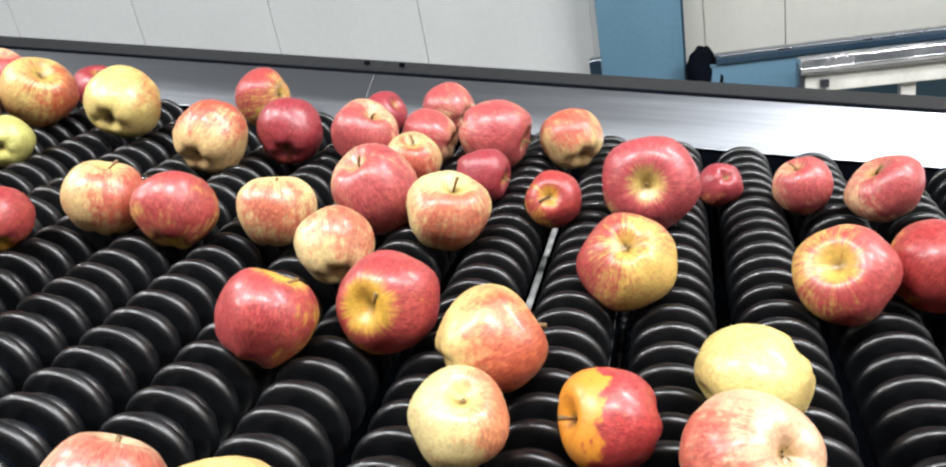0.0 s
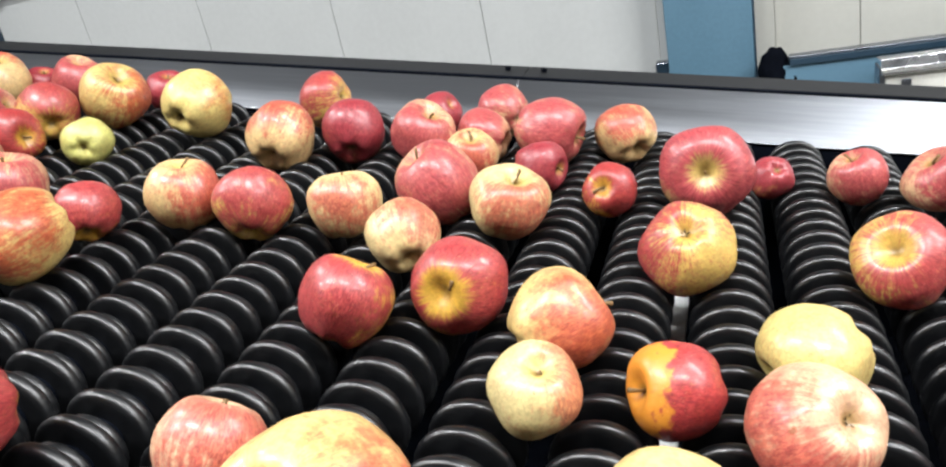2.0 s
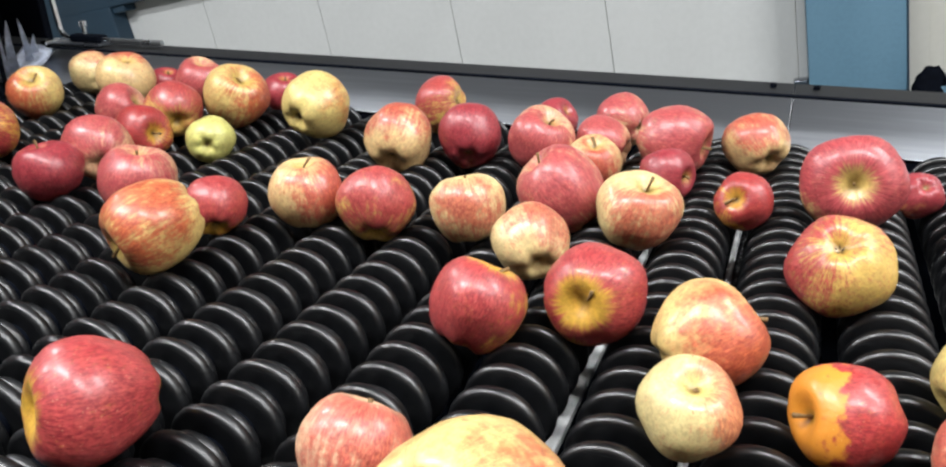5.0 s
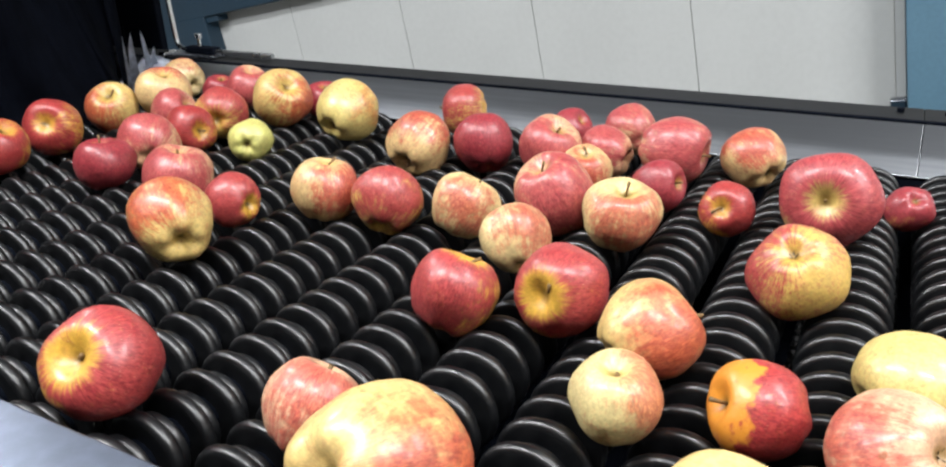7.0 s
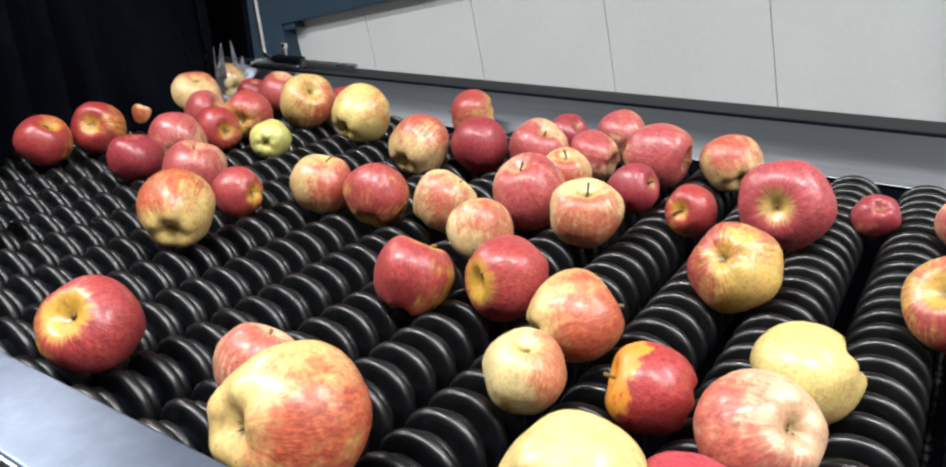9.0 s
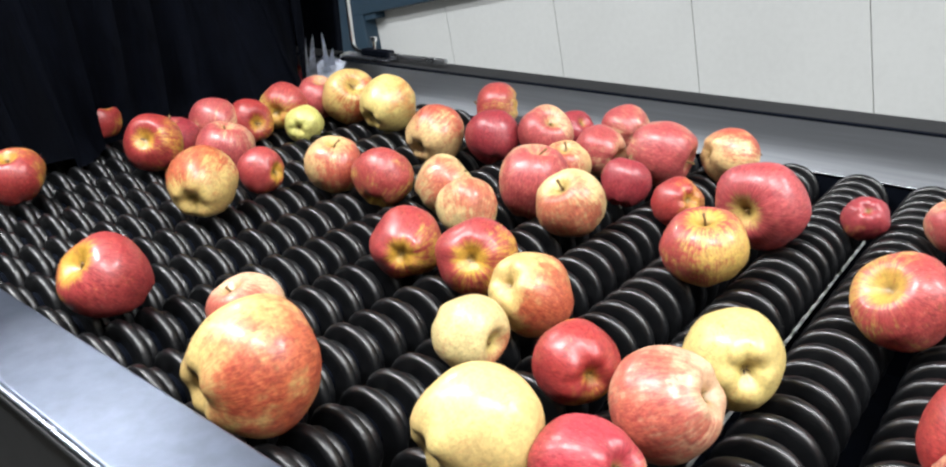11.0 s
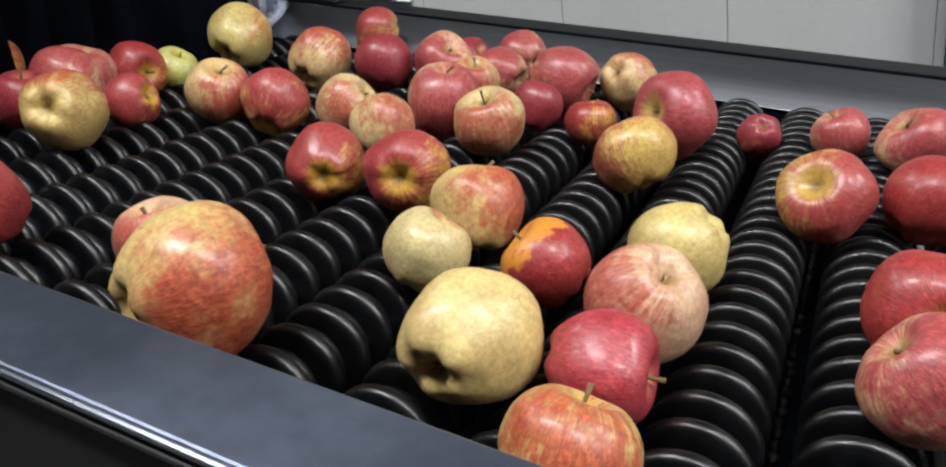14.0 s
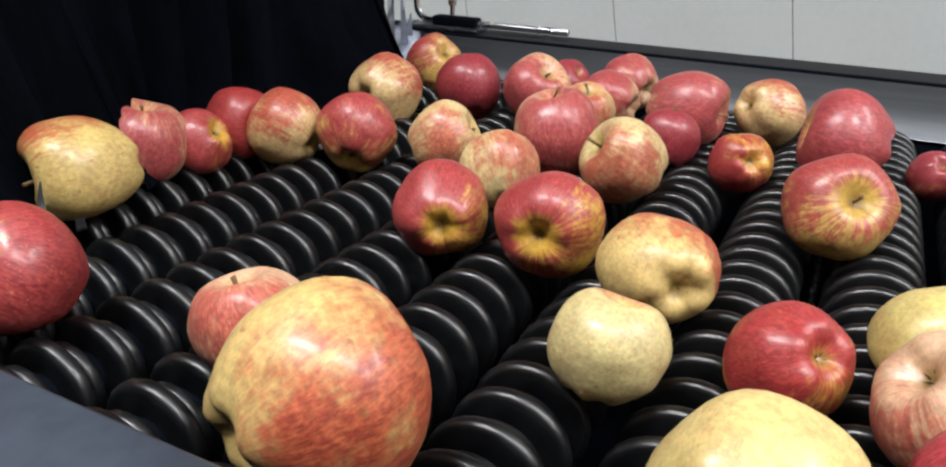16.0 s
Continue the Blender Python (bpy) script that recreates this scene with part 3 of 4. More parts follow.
def apple(kind, z, r, tall, cheek, *rests):
    """rests: seconds, place on the moving belt, direction of the stem."""
    count[0] += 1
    seed = count[0]
    rg = random.Random(seed + 100)
    me, mid, k = apple_mesh(r, tall, seed)
    me.materials.append(SKIN[kind])
    ob = tagged(new("apple", me), WORDS[kind] + " lying between the rollers", "apple", "apples on the conveyor")
    top = ((0.94 - 0.36) * tall - mid) * k
    bend, size = rg.uniform(-0.35, 0.35) * r, (rg.uniform(0.2, 0.45) if rg.random() < 0.6 else 0.08) * r
    part("stem", tube([(0, 0, top * 0.9), (bend * 0.3, 0, top + size * 0.4), (bend, bend * 0.4, top + size)], [0.0014, 0.0010, 0.0015], 7), STEM, ob, "thin brown stem", True)
    low = (-(0.94 - 0.33) * tall - mid) * k
    bm = bmesh.new()
    for i in range(5):
        a = 2 * math.pi * i / 5
        q = [Vector((0.05 * r * math.cos(a - 0.5), 0.05 * r * math.sin(a - 0.5), low + 0.004 * r)), Vector((0.05 * r * math.cos(a + 0.5), 0.05 * r * math.sin(a + 0.5), low + 0.004 * r)),
             Vector((0.11 * r * math.cos(a), 0.11 * r * math.sin(a), low - 0.09 * r)), Vector((0.02 * r * math.cos(a), 0.02 * r * math.sin(a), low - 0.01 * r))]
        vs = [bm.verts.new(v) for v in q]
        for f in ((0, 1, 2), (1, 3, 2), (3, 0, 2), (0, 3, 1)):
            bm.faces.new([vs[k] for k in f])
    part("calyx", bm, CALYX, ob, "dry brown calyx")
    turns = [turn_to(rests[0][3:], CHEEK[cheek])]
    for a, b in zip(rests[:-1], rests[1:]):
        q = Vector(a[3:]).rotation_difference(Vector(b[3:])) @ turns[-1]
        if q.dot(turns[-1]) < 0:
            q.negate()
        turns.append(q)
    rows = []
    for t in STOPS:
        x, y, q = rests[-1][1], rests[-1][2], turns[-1]
        if t <= rests[0][0]:
            x, y, q = rests[0][1], rests[0][2], turns[0]
        for a, b, qa, qb in zip(rests[:-1], rests[1:], turns[:-1], turns[1:]):
            if a[0] < t <= b[0]:
                lo, hi = roll_window(a[0], b[0])
                u = min(max((t - lo) / (hi - lo), 0), 1)
                x, y, q = a[1] + (b[1] - a[1]) * u, a[2] + (b[2] - a[2]) * u, qa.slerp(qb, u)
        rows.append((t, DECK @ Matrix.Translation((x - V * t, y, z)) @ q.to_matrix().to_4x4()))
    MOVING.append((ob, rows))


apple("Y", 0.044, 0.041, 1.14, "r", (0.5, -0.586, 0.755, -0.11, 0.97, 0.21), (4, -0.584, 0.759, 0.13, 0.98, 0.15), (8, -0.587, 0.765, 0.09, 0.93, 0.36), (11.5, -0.570, 0.749, 0.05, 0.93, 0.37), (12.5, -0.572, 0.739, 0.09, 0.97, 0.23), (14, -0.567, 0.705, -0.10, 0.92, 0.37), (15, -0.540, 0.582, -0.44, 0.87, 0.24), (15.4, -0.690, 0.660, -0.44, 0.87, 0.24), (16, -0.720, 0.660, -0.44, 0.87, 0.24))
apple("P", 0.034, 0.037, 1.13, "u", (0.5, -0.447, 0.709, 0.10, 0.92, 0.38), (4, -0.442, 0.707, -0.15, 0.87, 0.47), (8, -0.442, 0.709, 0.10, 0.90, 0.42), (11.5, -0.435, 0.699, 0.03, 0.94, 0.33), (12.5, -0.439, 0.702, 0.36, 0.79, 0.50), (14, -0.440, 0.704, 0.09, 0.89, 0.45), (15, -0.446, 0.710, 0.20, 0.91, 0.36), (16, -0.440, 0.682, 0.14, 0.99, 0.01))
apple("PY", 0.032, 0.036, 0.97, "l", (0.5, -0.466, 0.863, -0.96, 0.08, -0.25), (4, -0.458, 0.856, -0.96, 0.04, -0.28), (8, -0.469, 0.874, -0.91, -0.37, -0.20), (11.5, -0.455, 0.861, -0.88, -0.47, -0.12), (12.5, -0.458, 0.863, -0.87, -0.47, -0.13), (14, -0.473, 0.885, -0.92, -0.38, -0.12), (15, -0.484, 0.885, -0.93, -0.34, -0.10), (16, -0.471, 0.842, -0.74, 0.32, -0.59))
apple("W", 0.033, 0.035, 1.08, "f", (0.5, -0.376, 0.747, -0.22, 0.88, 0.41), (4, -0.371, 0.740, -0.28, 0.82, 0.50), (8, -0.371, 0.738, -0.39, 0.48, 0.78), (11.5, -0.360, 0.724, -0.42, 0.54, 0.73), (12.5, -0.360, 0.723, -0.41, 0.50, 0.76), (14, -0.363, 0.726, -0.33, 0.54, 0.77), (15, -0.367, 0.730, -0.42, 0.54, 0.73), (16, -0.373, 0.741, -0.40, 0.51, 0.76))
apple("PR", 0.040, 0.034, 1.03, "f", (0.5, -0.285, 0.737, 0.44, -0.18, 0.88), (4, -0.283, 0.725, 0.44, -0.18, 0.88), (8, -0.284, 0.733, 0.44, -0.18, 0.88), (11.5, -0.297, 0.749, 0.55, -0.32, 0.77), (12.5, -0.296, 0.745, 0.55, -0.32, 0.77), (14, -0.290, 0.742, 0.55, -0.32, 0.77), (15, -0.293, 0.733, 0.55, -0.32, 0.77), (16, -0.293, 0.739, 0.55, -0.32, 0.77))
apple("W", 0.029, 0.026, 1.03, "f", (0.5, -0.303, 0.846, 0.71, -0.10, 0.70), (4, -0.303, 0.841, 0.71, -0.10, 0.70), (8, -0.305, 0.851, 0.71, -0.10, 0.70), (11.5, -0.300, 0.820, 0.71, -0.10, 0.70), (12.5, -0.296, 0.816, 0.71, -0.10, 0.70), (14, -0.297, 0.827, 0.71, -0.10, 0.70), (15, -0.301, 0.826, 0.71, -0.10, 0.70), (16, -0.297, 0.837, 0.71, -0.10, 0.70))
apple("PR", 0.034, 0.033, 1.03, "f", (0.5, -0.230, 0.868, -0.89, 0.43, 0.13), (4, -0.224, 0.847, -0.89, 0.43, 0.13), (8, -0.232, 0.859, -0.89, 0.43, 0.13), (11.5, -0.238, 0.846, -0.89, 0.43, 0.13), (12.5, -0.232, 0.843, -0.89, 0.43, 0.13), (14, -0.238, 0.860, -0.89, 0.43, 0.13), (15, -0.231, 0.850, -0.89, 0.43, 0.13), (16, -0.230, 0.857, -0.89, 0.43, 0.13))
apple("PR", 0.029, 0.031, 1.03, "f", (0.5, -0.228, 0.776, -0.99, 0.15, 0.08), (4, -0.229, 0.766, -0.99, 0.15, 0.08), (8, -0.235, 0.772, -0.99, 0.15, 0.08), (11.5, -0.226, 0.759, -0.99, 0.15, 0.08), (12.5, -0.231, 0.769, -0.99, 0.15, 0.08), (14, -0.230, 0.776, -0.99, 0.15, 0.08), (15, -0.232, 0.771, -0.99, 0.15, 0.08), (16, -0.230, 0.784, -0.99, 0.15, 0.08))
apple("PR", 0.037, 0.038, 1.13, "f", (0.5, -0.158, 0.784, 0.99, -0.06, -0.14), (4, -0.157, 0.780, 0.98, -0.13, -0.13), (8, -0.162, 0.787, 1.00, 0.05, -0.08), (11.5, -0.153, 0.768, 0.96, 0.16, -0.23), (12.5, -0.152, 0.765, 0.95, 0.15, -0.26), (14, -0.149, 0.763, 0.96, 0.04, -0.29), (15, -0.147, 0.760, 0.99, 0.04, -0.11), (16, -0.145, 0.758, 1.00, -0.02, -0.04))
apple("W", 0.025, 0.027, 1.08, "f", (0.5, -0.150, 0.695, 0.99, -0.11, -0.06), (4, -0.151, 0.704, 0.93, -0.35, 0.10), (8, -0.154, 0.698, 0.95, -0.08, 0.31), (11.5, -0.151, 0.682, -0.01, 0.56, 0.83), (12.5, -0.144, 0.674, 0.03, 0.56, 0.83), (14, -0.146, 0.680, 0.14, 0.53, 0.83), (15, -0.145, 0.683, 0.09, 0.50, 0.86), (16, -0.143, 0.684, 0.04, 0.47, 0.88))
apple("P", 0.033, 0.033, 1.03, "f", (0.5, -0.076, 0.799, -0.55, 0.73, 0.40), (4, -0.075, 0.802, -0.55, 0.76, 0.36), (8, -0.079, 0.801, -0.71, 0.54, 0.45), (11.5, -0.087, 0.806, 0.73, 0.66, -0.16), (12.5, -0.085, 0.805, 0.76, 0.63, -0.14), (14, -0.085, 0.808, 0.43, 0.76, -0.49), (15, -0.080, 0.806, 0.36, 0.83, -0.43), (16, -0.075, 0.802, 0.73, 0.61, -0.29))
apple("ST", 0.044, 0.042, 0.95, "f", (0.5, 0.005, 0.666, -0.06, -0.95, 0.30), (4, 0.006, 0.680, 0.04, -0.96, 0.29), (8, 0.002, 0.671, -0.06, -0.97, 0.24), (11.5, 0.002, 0.651, -0.16, -0.99, 0.02), (12.5, -0.002, 0.659, -0.20, -0.97, 0.12), (14, 0.000, 0.664, -0.56, -0.80, 0.24), (15, -0.006, 0.685, -0.90, -0.37, -0.23), (16, -0.004, 0.694, -0.96, -0.16, 0.22))
apple("W", 0.014, 0.022, 1.03, "f", (0.5, 0.074, 0.758, -0.17, 0.68, -0.71), (4, 0.070, 0.754, -0.17, 0.68, -0.71), (8, 0.070, 0.762, -0.17, 0.68, -0.71), (11.5, 0.071, 0.748, -0.17, 0.68, -0.71), (12.5, 0.071, 0.754, -0.17, 0.68, -0.71), (14, 0.071, 0.747, -0.17, 0.68, -0.71), (15, 0.070, 0.752, -0.17, 0.68, -0.71), (16, 0.070, 0.738, -0.17, 0.68, -0.71))
apple("PR", 0.025, 0.027, 1.06, "f", (0.5, 0.146, 0.741, -0.48, -0.05, 0.88), (12.5, 0.148, 0.740, -0.48, -0.05, 0.88), (14, 0.145, 0.744, -0.48, -0.05, 0.88))
apple("PR", 0.039, 0.033, 0.92, "f", (0.5, 0.208, 0.716, -0.66, -0.06, 0.75), (12.5, 0.205, 0.722, -0.37, -0.57, 0.73), (14, 0.205, 0.714, -0.65, -0.28, 0.70))
apple("P", 0.031, 0.034, 1.08, "r", (0.5, -0.447, 0.539, 0.10, 0.28, 0.96), (4, -0.443, 0.531, -0.05, 0.02, 1.00), (8, -0.445, 0.538, 0.11, 0.25, 0.96), (11.5, -0.449, 0.538, 0.17, -0.03, 0.99), (12.5, -0.450, 0.537, 0.31, -0.01, 0.95), (14, -0.441, 0.533, 0.30, -0.14, 0.94), (15, -0.442, 0.540, 0.23, -0.08, 0.97), (16, -0.437, 0.522, -0.91, -0.08, 0.41))
apple("PY", 0.030, 0.034, 1.03, "f", (0.5, -0.374, 0.533, -0.13, 0.64, 0.75), (4, -0.370, 0.530, -0.26, 0.63, 0.73), (8, -0.370, 0.540, -0.09, 0.69, 0.72), (11.5, -0.369, 0.538, -0.15, 0.65, 0.74), (12.5, -0.371, 0.538, 0.00, 0.71, 0.70), (14, -0.367, 0.533, -0.12, 0.78, 0.62), (15, -0.375, 0.543, -0.05, 0.63, 0.77), (16, -0.376, 0.542, -0.25, 0.74, 0.62))
apple("YP", 0.032, 0.032, 1.03, "d", (0.5, -0.292, 0.552, -0.02, 0.20, 0.98), (4, -0.291, 0.547, -0.17, 0.14, 0.98), (8, -0.295, 0.555, 0.48, 0.39, 0.78), (11.5, -0.293, 0.554, 0.60, 0.54, 0.59), (12.5, -0.290, 0.553, 0.66, 0.46, 0.59), (14, -0.295, 0.555, 0.74, 0.22, 0.64), (15, -0.299, 0.562, 0.74, 0.12, 0.67), (16, -0.299, 0.560, 0.84, 0.28, 0.46))
apple("PR", 0.033, 0.037, 1.17, "f", (0.5, -0.226, 0.612, -0.43, -0.29, 0.85), (4, -0.227, 0.611, -0.67, -0.11, 0.74), (8, -0.228, 0.611, -0.30, -0.33, 0.90), (11.5, -0.220, 0.611, 0.12, 0.13, 0.98), (12.5, -0.219, 0.609, -0.08, 0.08, 0.99), (14, -0.222, 0.618, 0.05, 0.00, 1.00), (15, -0.226, 0.622, -0.12, -0.17, 0.98), (16, -0.224, 0.624, -0.23, -0.01, 0.97))
apple("YP", 0.031, 0.035, 1.08, "d", (0.5, -0.155, 0.587, 0.27, -0.20, 0.94), (4, -0.155, 0.588, 0.31, -0.20, 0.93), (8, -0.158, 0.592, 0.20, -0.23, 0.95), (11.5, -0.156, 0.583, -0.13, -0.55, 0.82), (12.5, -0.154, 0.582, -0.19, -0.33, 0.92), (14, -0.156, 0.587, -0.11, -0.41, 0.91), (15, -0.157, 0.592, 0.02, -0.41, 0.91), (16, -0.154, 0.586, -0.66, -0.53, 0.53))
apple("R", 0.023, 0.026, 1.03, "f", (0.5, -0.076, 0.657, -0.14, -0.88, 0.46), (4, -0.076, 0.662, -0.37, -0.85, 0.38), (8, -0.081, 0.668, -0.12, -0.93, 0.34), (11.5, -0.083, 0.666, -0.72, 0.51, -0.46), (12.5, -0.084, 0.667, 0.48, 0.85, 0.23), (14, -0.080, 0.660, -0.23, 0.43, 0.88), (15, -0.079, 0.666, -0.52, 0.85, -0.00), (16, -0.076, 0.659, -0.46, 0.83, -0.32))
apple("YP", 0.032, 0.030, 1.08, "u", (0.5, -0.220, 0.502, -0.40, 0.81, 0.43), (4, -0.219, 0.498, -0.56, 0.78, 0.27), (8, -0.220, 0.504, -0.50, 0.53, 0.68), (11.5, -0.233, 0.515, -0.50, 0.53, 0.68), (12.5, -0.225, 0.509, -0.50, 0.53, 0.68), (14, -0.234, 0.520, -0.50, 0.53, 0.68), (15, -0.230, 0.512, -0.50, 0.53, 0.68), (16, -0.227, 0.512, -0.50, 0.53, 0.68))
apple("OH", 0.027, 0.032, 1.08, "l", (0.5, -0.226, 0.404, 0.26, 0.45, 0.85), (4, -0.223, 0.402, 0.26, 0.42, 0.87), (8, -0.224, 0.407, 0.19, 0.39, 0.90), (11.5, -0.232, 0.428, -0.57, 0.82, -0.05), (12.5, -0.234, 0.431, -0.54, 0.84, 0.09), (14, -0.230, 0.428, -0.52, 0.85, 0.03), (15, -0.231, 0.431, -0.51, 0.86, 0.02), (16, -0.232, 0.433, -0.50, 0.87, 0.02))
apple("OH", 0.034, 0.034, 0.99, "f", (0.5, -0.151, 0.435, -0.27, -0.91, 0.30), (4, -0.150, 0.435, -0.15, -0.97, 0.16), (8, -0.148, 0.434, -0.26, -0.95, 0.19), (11.5, -0.153, 0.428, -0.49, 0.80, -0.35), (12.5, -0.157, 0.432, -0.41, 0.89, -0.19), (14, -0.155, 0.430, -0.34, 0.93, -0.14), (15, -0.156, 0.435, -0.21, 0.97, -0.07), (16, -0.155, 0.431, -0.16, 0.98, -0.06))
apple("BY", 0.031, 0.032, 1.08, "r", (0.5, -0.079, 0.407, 0.75, 0.58, 0.30), (4, -0.077, 0.408, 0.75, 0.51, 0.41), (8, -0.079, 0.405, 0.65, 0.68, 0.34), (11.5, -0.083, 0.406, 0.24, 0.77, -0.59), (12.5, -0.082, 0.403, 0.38, 0.74, -0.55), (14, -0.077, 0.400, -0.24, 0.52, 0.82), (15, -0.079, 0.409, -0.56, 0.82, 0.15), (16, -0.078, 0.407, -0.54, 0.84, -0.08))
apple("PY", 0.032, 0.036, 0.97, "l", (0.5, -0.005, 0.532, 0.08, 0.60, -0.79), (4, -0.003, 0.533, 0.14, 0.57, -0.81), (8, -0.006, 0.534, 0.13, 0.55, -0.82), (11.5, -0.010, 0.557, -0.02, -0.18, 0.98), (12.5, -0.003, 0.563, -0.84, -0.53, 0.08), (14, -0.009, 0.565, -0.51, 0.37, 0.78), (15, -0.000, 0.571, 0.70, -0.64, 0.31), (16, 0.002, 0.559, 0.39, -0.76, 0.52))
apple("PY", 0.033, 0.035, 0.99, "f", (0.5, 0.145, 0.547, -0.43, -0.64, 0.63), (11.5, 0.142, 0.542, -0.42, -0.66, 0.62), (12.5, 0.145, 0.548, -0.44, -0.67, 0.60), (14, 0.141, 0.544, -0.35, -0.71, 0.61))
apple("R", 0.036, 0.035, 1.03, "f", (0.5, 0.210, 0.571, 0.58, 0.42, 0.70), (12.5, 0.216, 0.570, 0.58, 0.42, 0.70), (14, 0.212, 0.568, 0.58, 0.42, 0.70))
apple("CP", 0.027, 0.027, 1.12, "r", (0.5, -0.080, 0.335, 0.15, -0.26, 0.95), (4, -0.078, 0.336, 0.14, -0.29, 0.95), (8, -0.076, 0.329, -0.02, -0.07, 1.00), (11.5, -0.088, 0.338, 1.00, -0.03, -0.02), (12.5, -0.085, 0.338, 0.39, 0.64, -0.66), (14, -0.079, 0.330, 0.36, 0.43, 0.83), (15, -0.079, 0.329, 0.15, 0.35, 0.92), (16, -0.079, 0.322, 0.14, 0.37, 0.92))
apple("RO", 0.026, 0.028, 1.03, "r", (0.5, -0.004, 0.358, -0.87, -0.44, 0.21), (4, -0.003, 0.361, -0.87, -0.48, 0.15), (8, -0.004, 0.356, -0.82, -0.47, 0.33), (11.5, -0.008, 0.350, -0.83, 0.55, -0.14), (12.5, -0.010, 0.358, -0.77, -0.49, 0.40), (14, -0.008, 0.354, -0.75, -0.14, 0.65), (15, -0.005, 0.356, -0.80, 0.44, -0.41), (16, -0.004, 0.352, -0.61, 0.51, -0.61))
apple("Y", 0.030, 0.032, 1.08, "d", (0.5, 0.074, 0.411, -0.77, -0.41, -0.49), (8, 0.072, 0.416, -0.73, -0.50, -0.46), (11.5, 0.072, 0.407, -0.58, 0.77, -0.29), (12.5, 0.067, 0.401, -0.28, -0.75, 0.60), (14, 0.063, 0.412, -0.59, -0.23, -0.77), (15, 0.070, 0.415, -0.60, -0.14, -0.78), (16, 0.060, 0.394, -0.60, -0.14, -0.78))
apple("MP", 0.036, 0.034, 1.03, "f", (0.5, 0.066, 0.333, -0.47, 0.51, -0.72), (8, 0.065, 0.333, -0.66, 0.42, -0.62), (11.5, 0.063, 0.332, -0.86, -0.15, -0.49), (12.5, 0.067, 0.325, -0.48, 0.15, 0.86), (14, 0.063, 0.323, -0.44, 0.26, -0.86), (15, 0.066, 0.334, 0.70, 0.31, -0.65), (16, 0.061, 0.333, 0.70, 0.31, -0.65))
apple("CY", 0.034, 0.036, 1.10, "d", (8, -0.004, 0.246, 0.13, 0.95, -0.27), (11.5, -0.013, 0.253, 0.39, 0.90, 0.19), (12.5, -0.008, 0.251, -0.42, 0.89, -0.15), (14, -0.008, 0.245, 0.11, 0.98, 0.14), (15, -0.009, 0.250, 0.17, 0.92, 0.34), (16, -0.006, 0.244, 0.26, 0.95, -0.19))
apple("CR", 0.028, 0.029, 1.08, "f", (11.5, 0.051, 0.266, -0.82, 0.19, -0.54), (12.5, 0.062, 0.266, -0.92, 0.11, -0.38), (13.5, 0.067, 0.273, -0.05, 0.42, 0.91), (14, 0.057, 0.262, 1.00, 0.04, 0.07), (15, 0.070, 0.283, 0.20, -0.23, 0.95))
apple("OH", 0.034, 0.035, 1.12, "r", (4, -0.370, 0.226, -0.46, -0.86, 0.22), (8, -0.361, 0.222, 0.24, -0.70, 0.67), (11.5, -0.369, 0.229, -0.02, -0.74, 0.68), (12.5, -0.369, 0.231, -0.08, -0.76, 0.64), (15, -0.373, 0.228, -0.03, -0.83, 0.56), (16, -0.368, 0.231, 0.04, -0.76, 0.65))
apple("MP", 0.033, 0.028, 1.03, "f", (0.5, -0.221, 0.242, 0.08, 0.61, 0.79), (4, -0.220, 0.242, 0.08, 0.60, 0.80), (8, -0.221, 0.244, 0.18, 0.59, 0.79), (11.5, -0.230, 0.260, -0.24, -0.33, 0.92), (12.5, -0.219, 0.248, -0.32, -0.09, 0.94), (14, -0.223, 0.251, -0.22, -0.20, 0.96), (15, -0.222, 0.247, -0.31, 0.03, 0.95), (16, -0.227, 0.250, -0.29, -0.02, 0.96))
apple("BY", 0.044, 0.043, 1.06, "r", (0.5, -0.146, 0.207, 0.15, 0.72, -0.67), (4, -0.147, 0.210, 0.30, 0.71, -0.64), (8, -0.150, 0.205, 0.21, 0.89, -0.41), (11.5, -0.149, 0.208, 0.24, 0.97, 0.06), (12.5, -0.153, 0.207, 0.24, 0.97, 0.06), (14, -0.151, 0.207, 0.43, 0.90, 0.09), (15, -0.152, 0.208, 0.27, 0.96, 0.11), (16, -0.156, 0.210, 0.43, 0.88, 0.21))
apple("YR", 0.041, 0.036, 1.14, "f", (4, -0.503, 0.410, -0.38, -0.89, -0.24), (8, -0.495, 0.392, -0.61, 0.75, 0.27), (11.5, -0.494, 0.397, -0.56, 0.80, 0.22), (12.5, -0.494, 0.393, -0.19, 0.94, 0.29), (14, -0.488, 0.389, -0.46, 0.82, -0.34), (15, -0.477, 0.367, -0.06, 0.92, -0.39), (15.5, -0.495, 0.383, -0.37, -0.92, -0.10), (16, -0.462, 0.343, -0.38, -0.92, -0.00))
apple("OH", 0.026, 0.028, 1.03, "f", (4, -0.511, 0.487, -0.44, 0.66, 0.61), (8, -0.519, 0.486, -0.99, -0.11, -0.06), (11.5, -0.516, 0.487, -0.97, -0.24, -0.04), (12.5, -0.515, 0.482, -0.91, -0.07, -0.41), (14, -0.501, 0.476, -0.91, -0.18, -0.37), (15, -0.502, 0.459, -0.86, -0.42, -0.29), (15.5, -0.519, 0.469, -0.84, -0.41, -0.37), (16, -0.479, 0.463, -0.84, -0.19, -0.51))
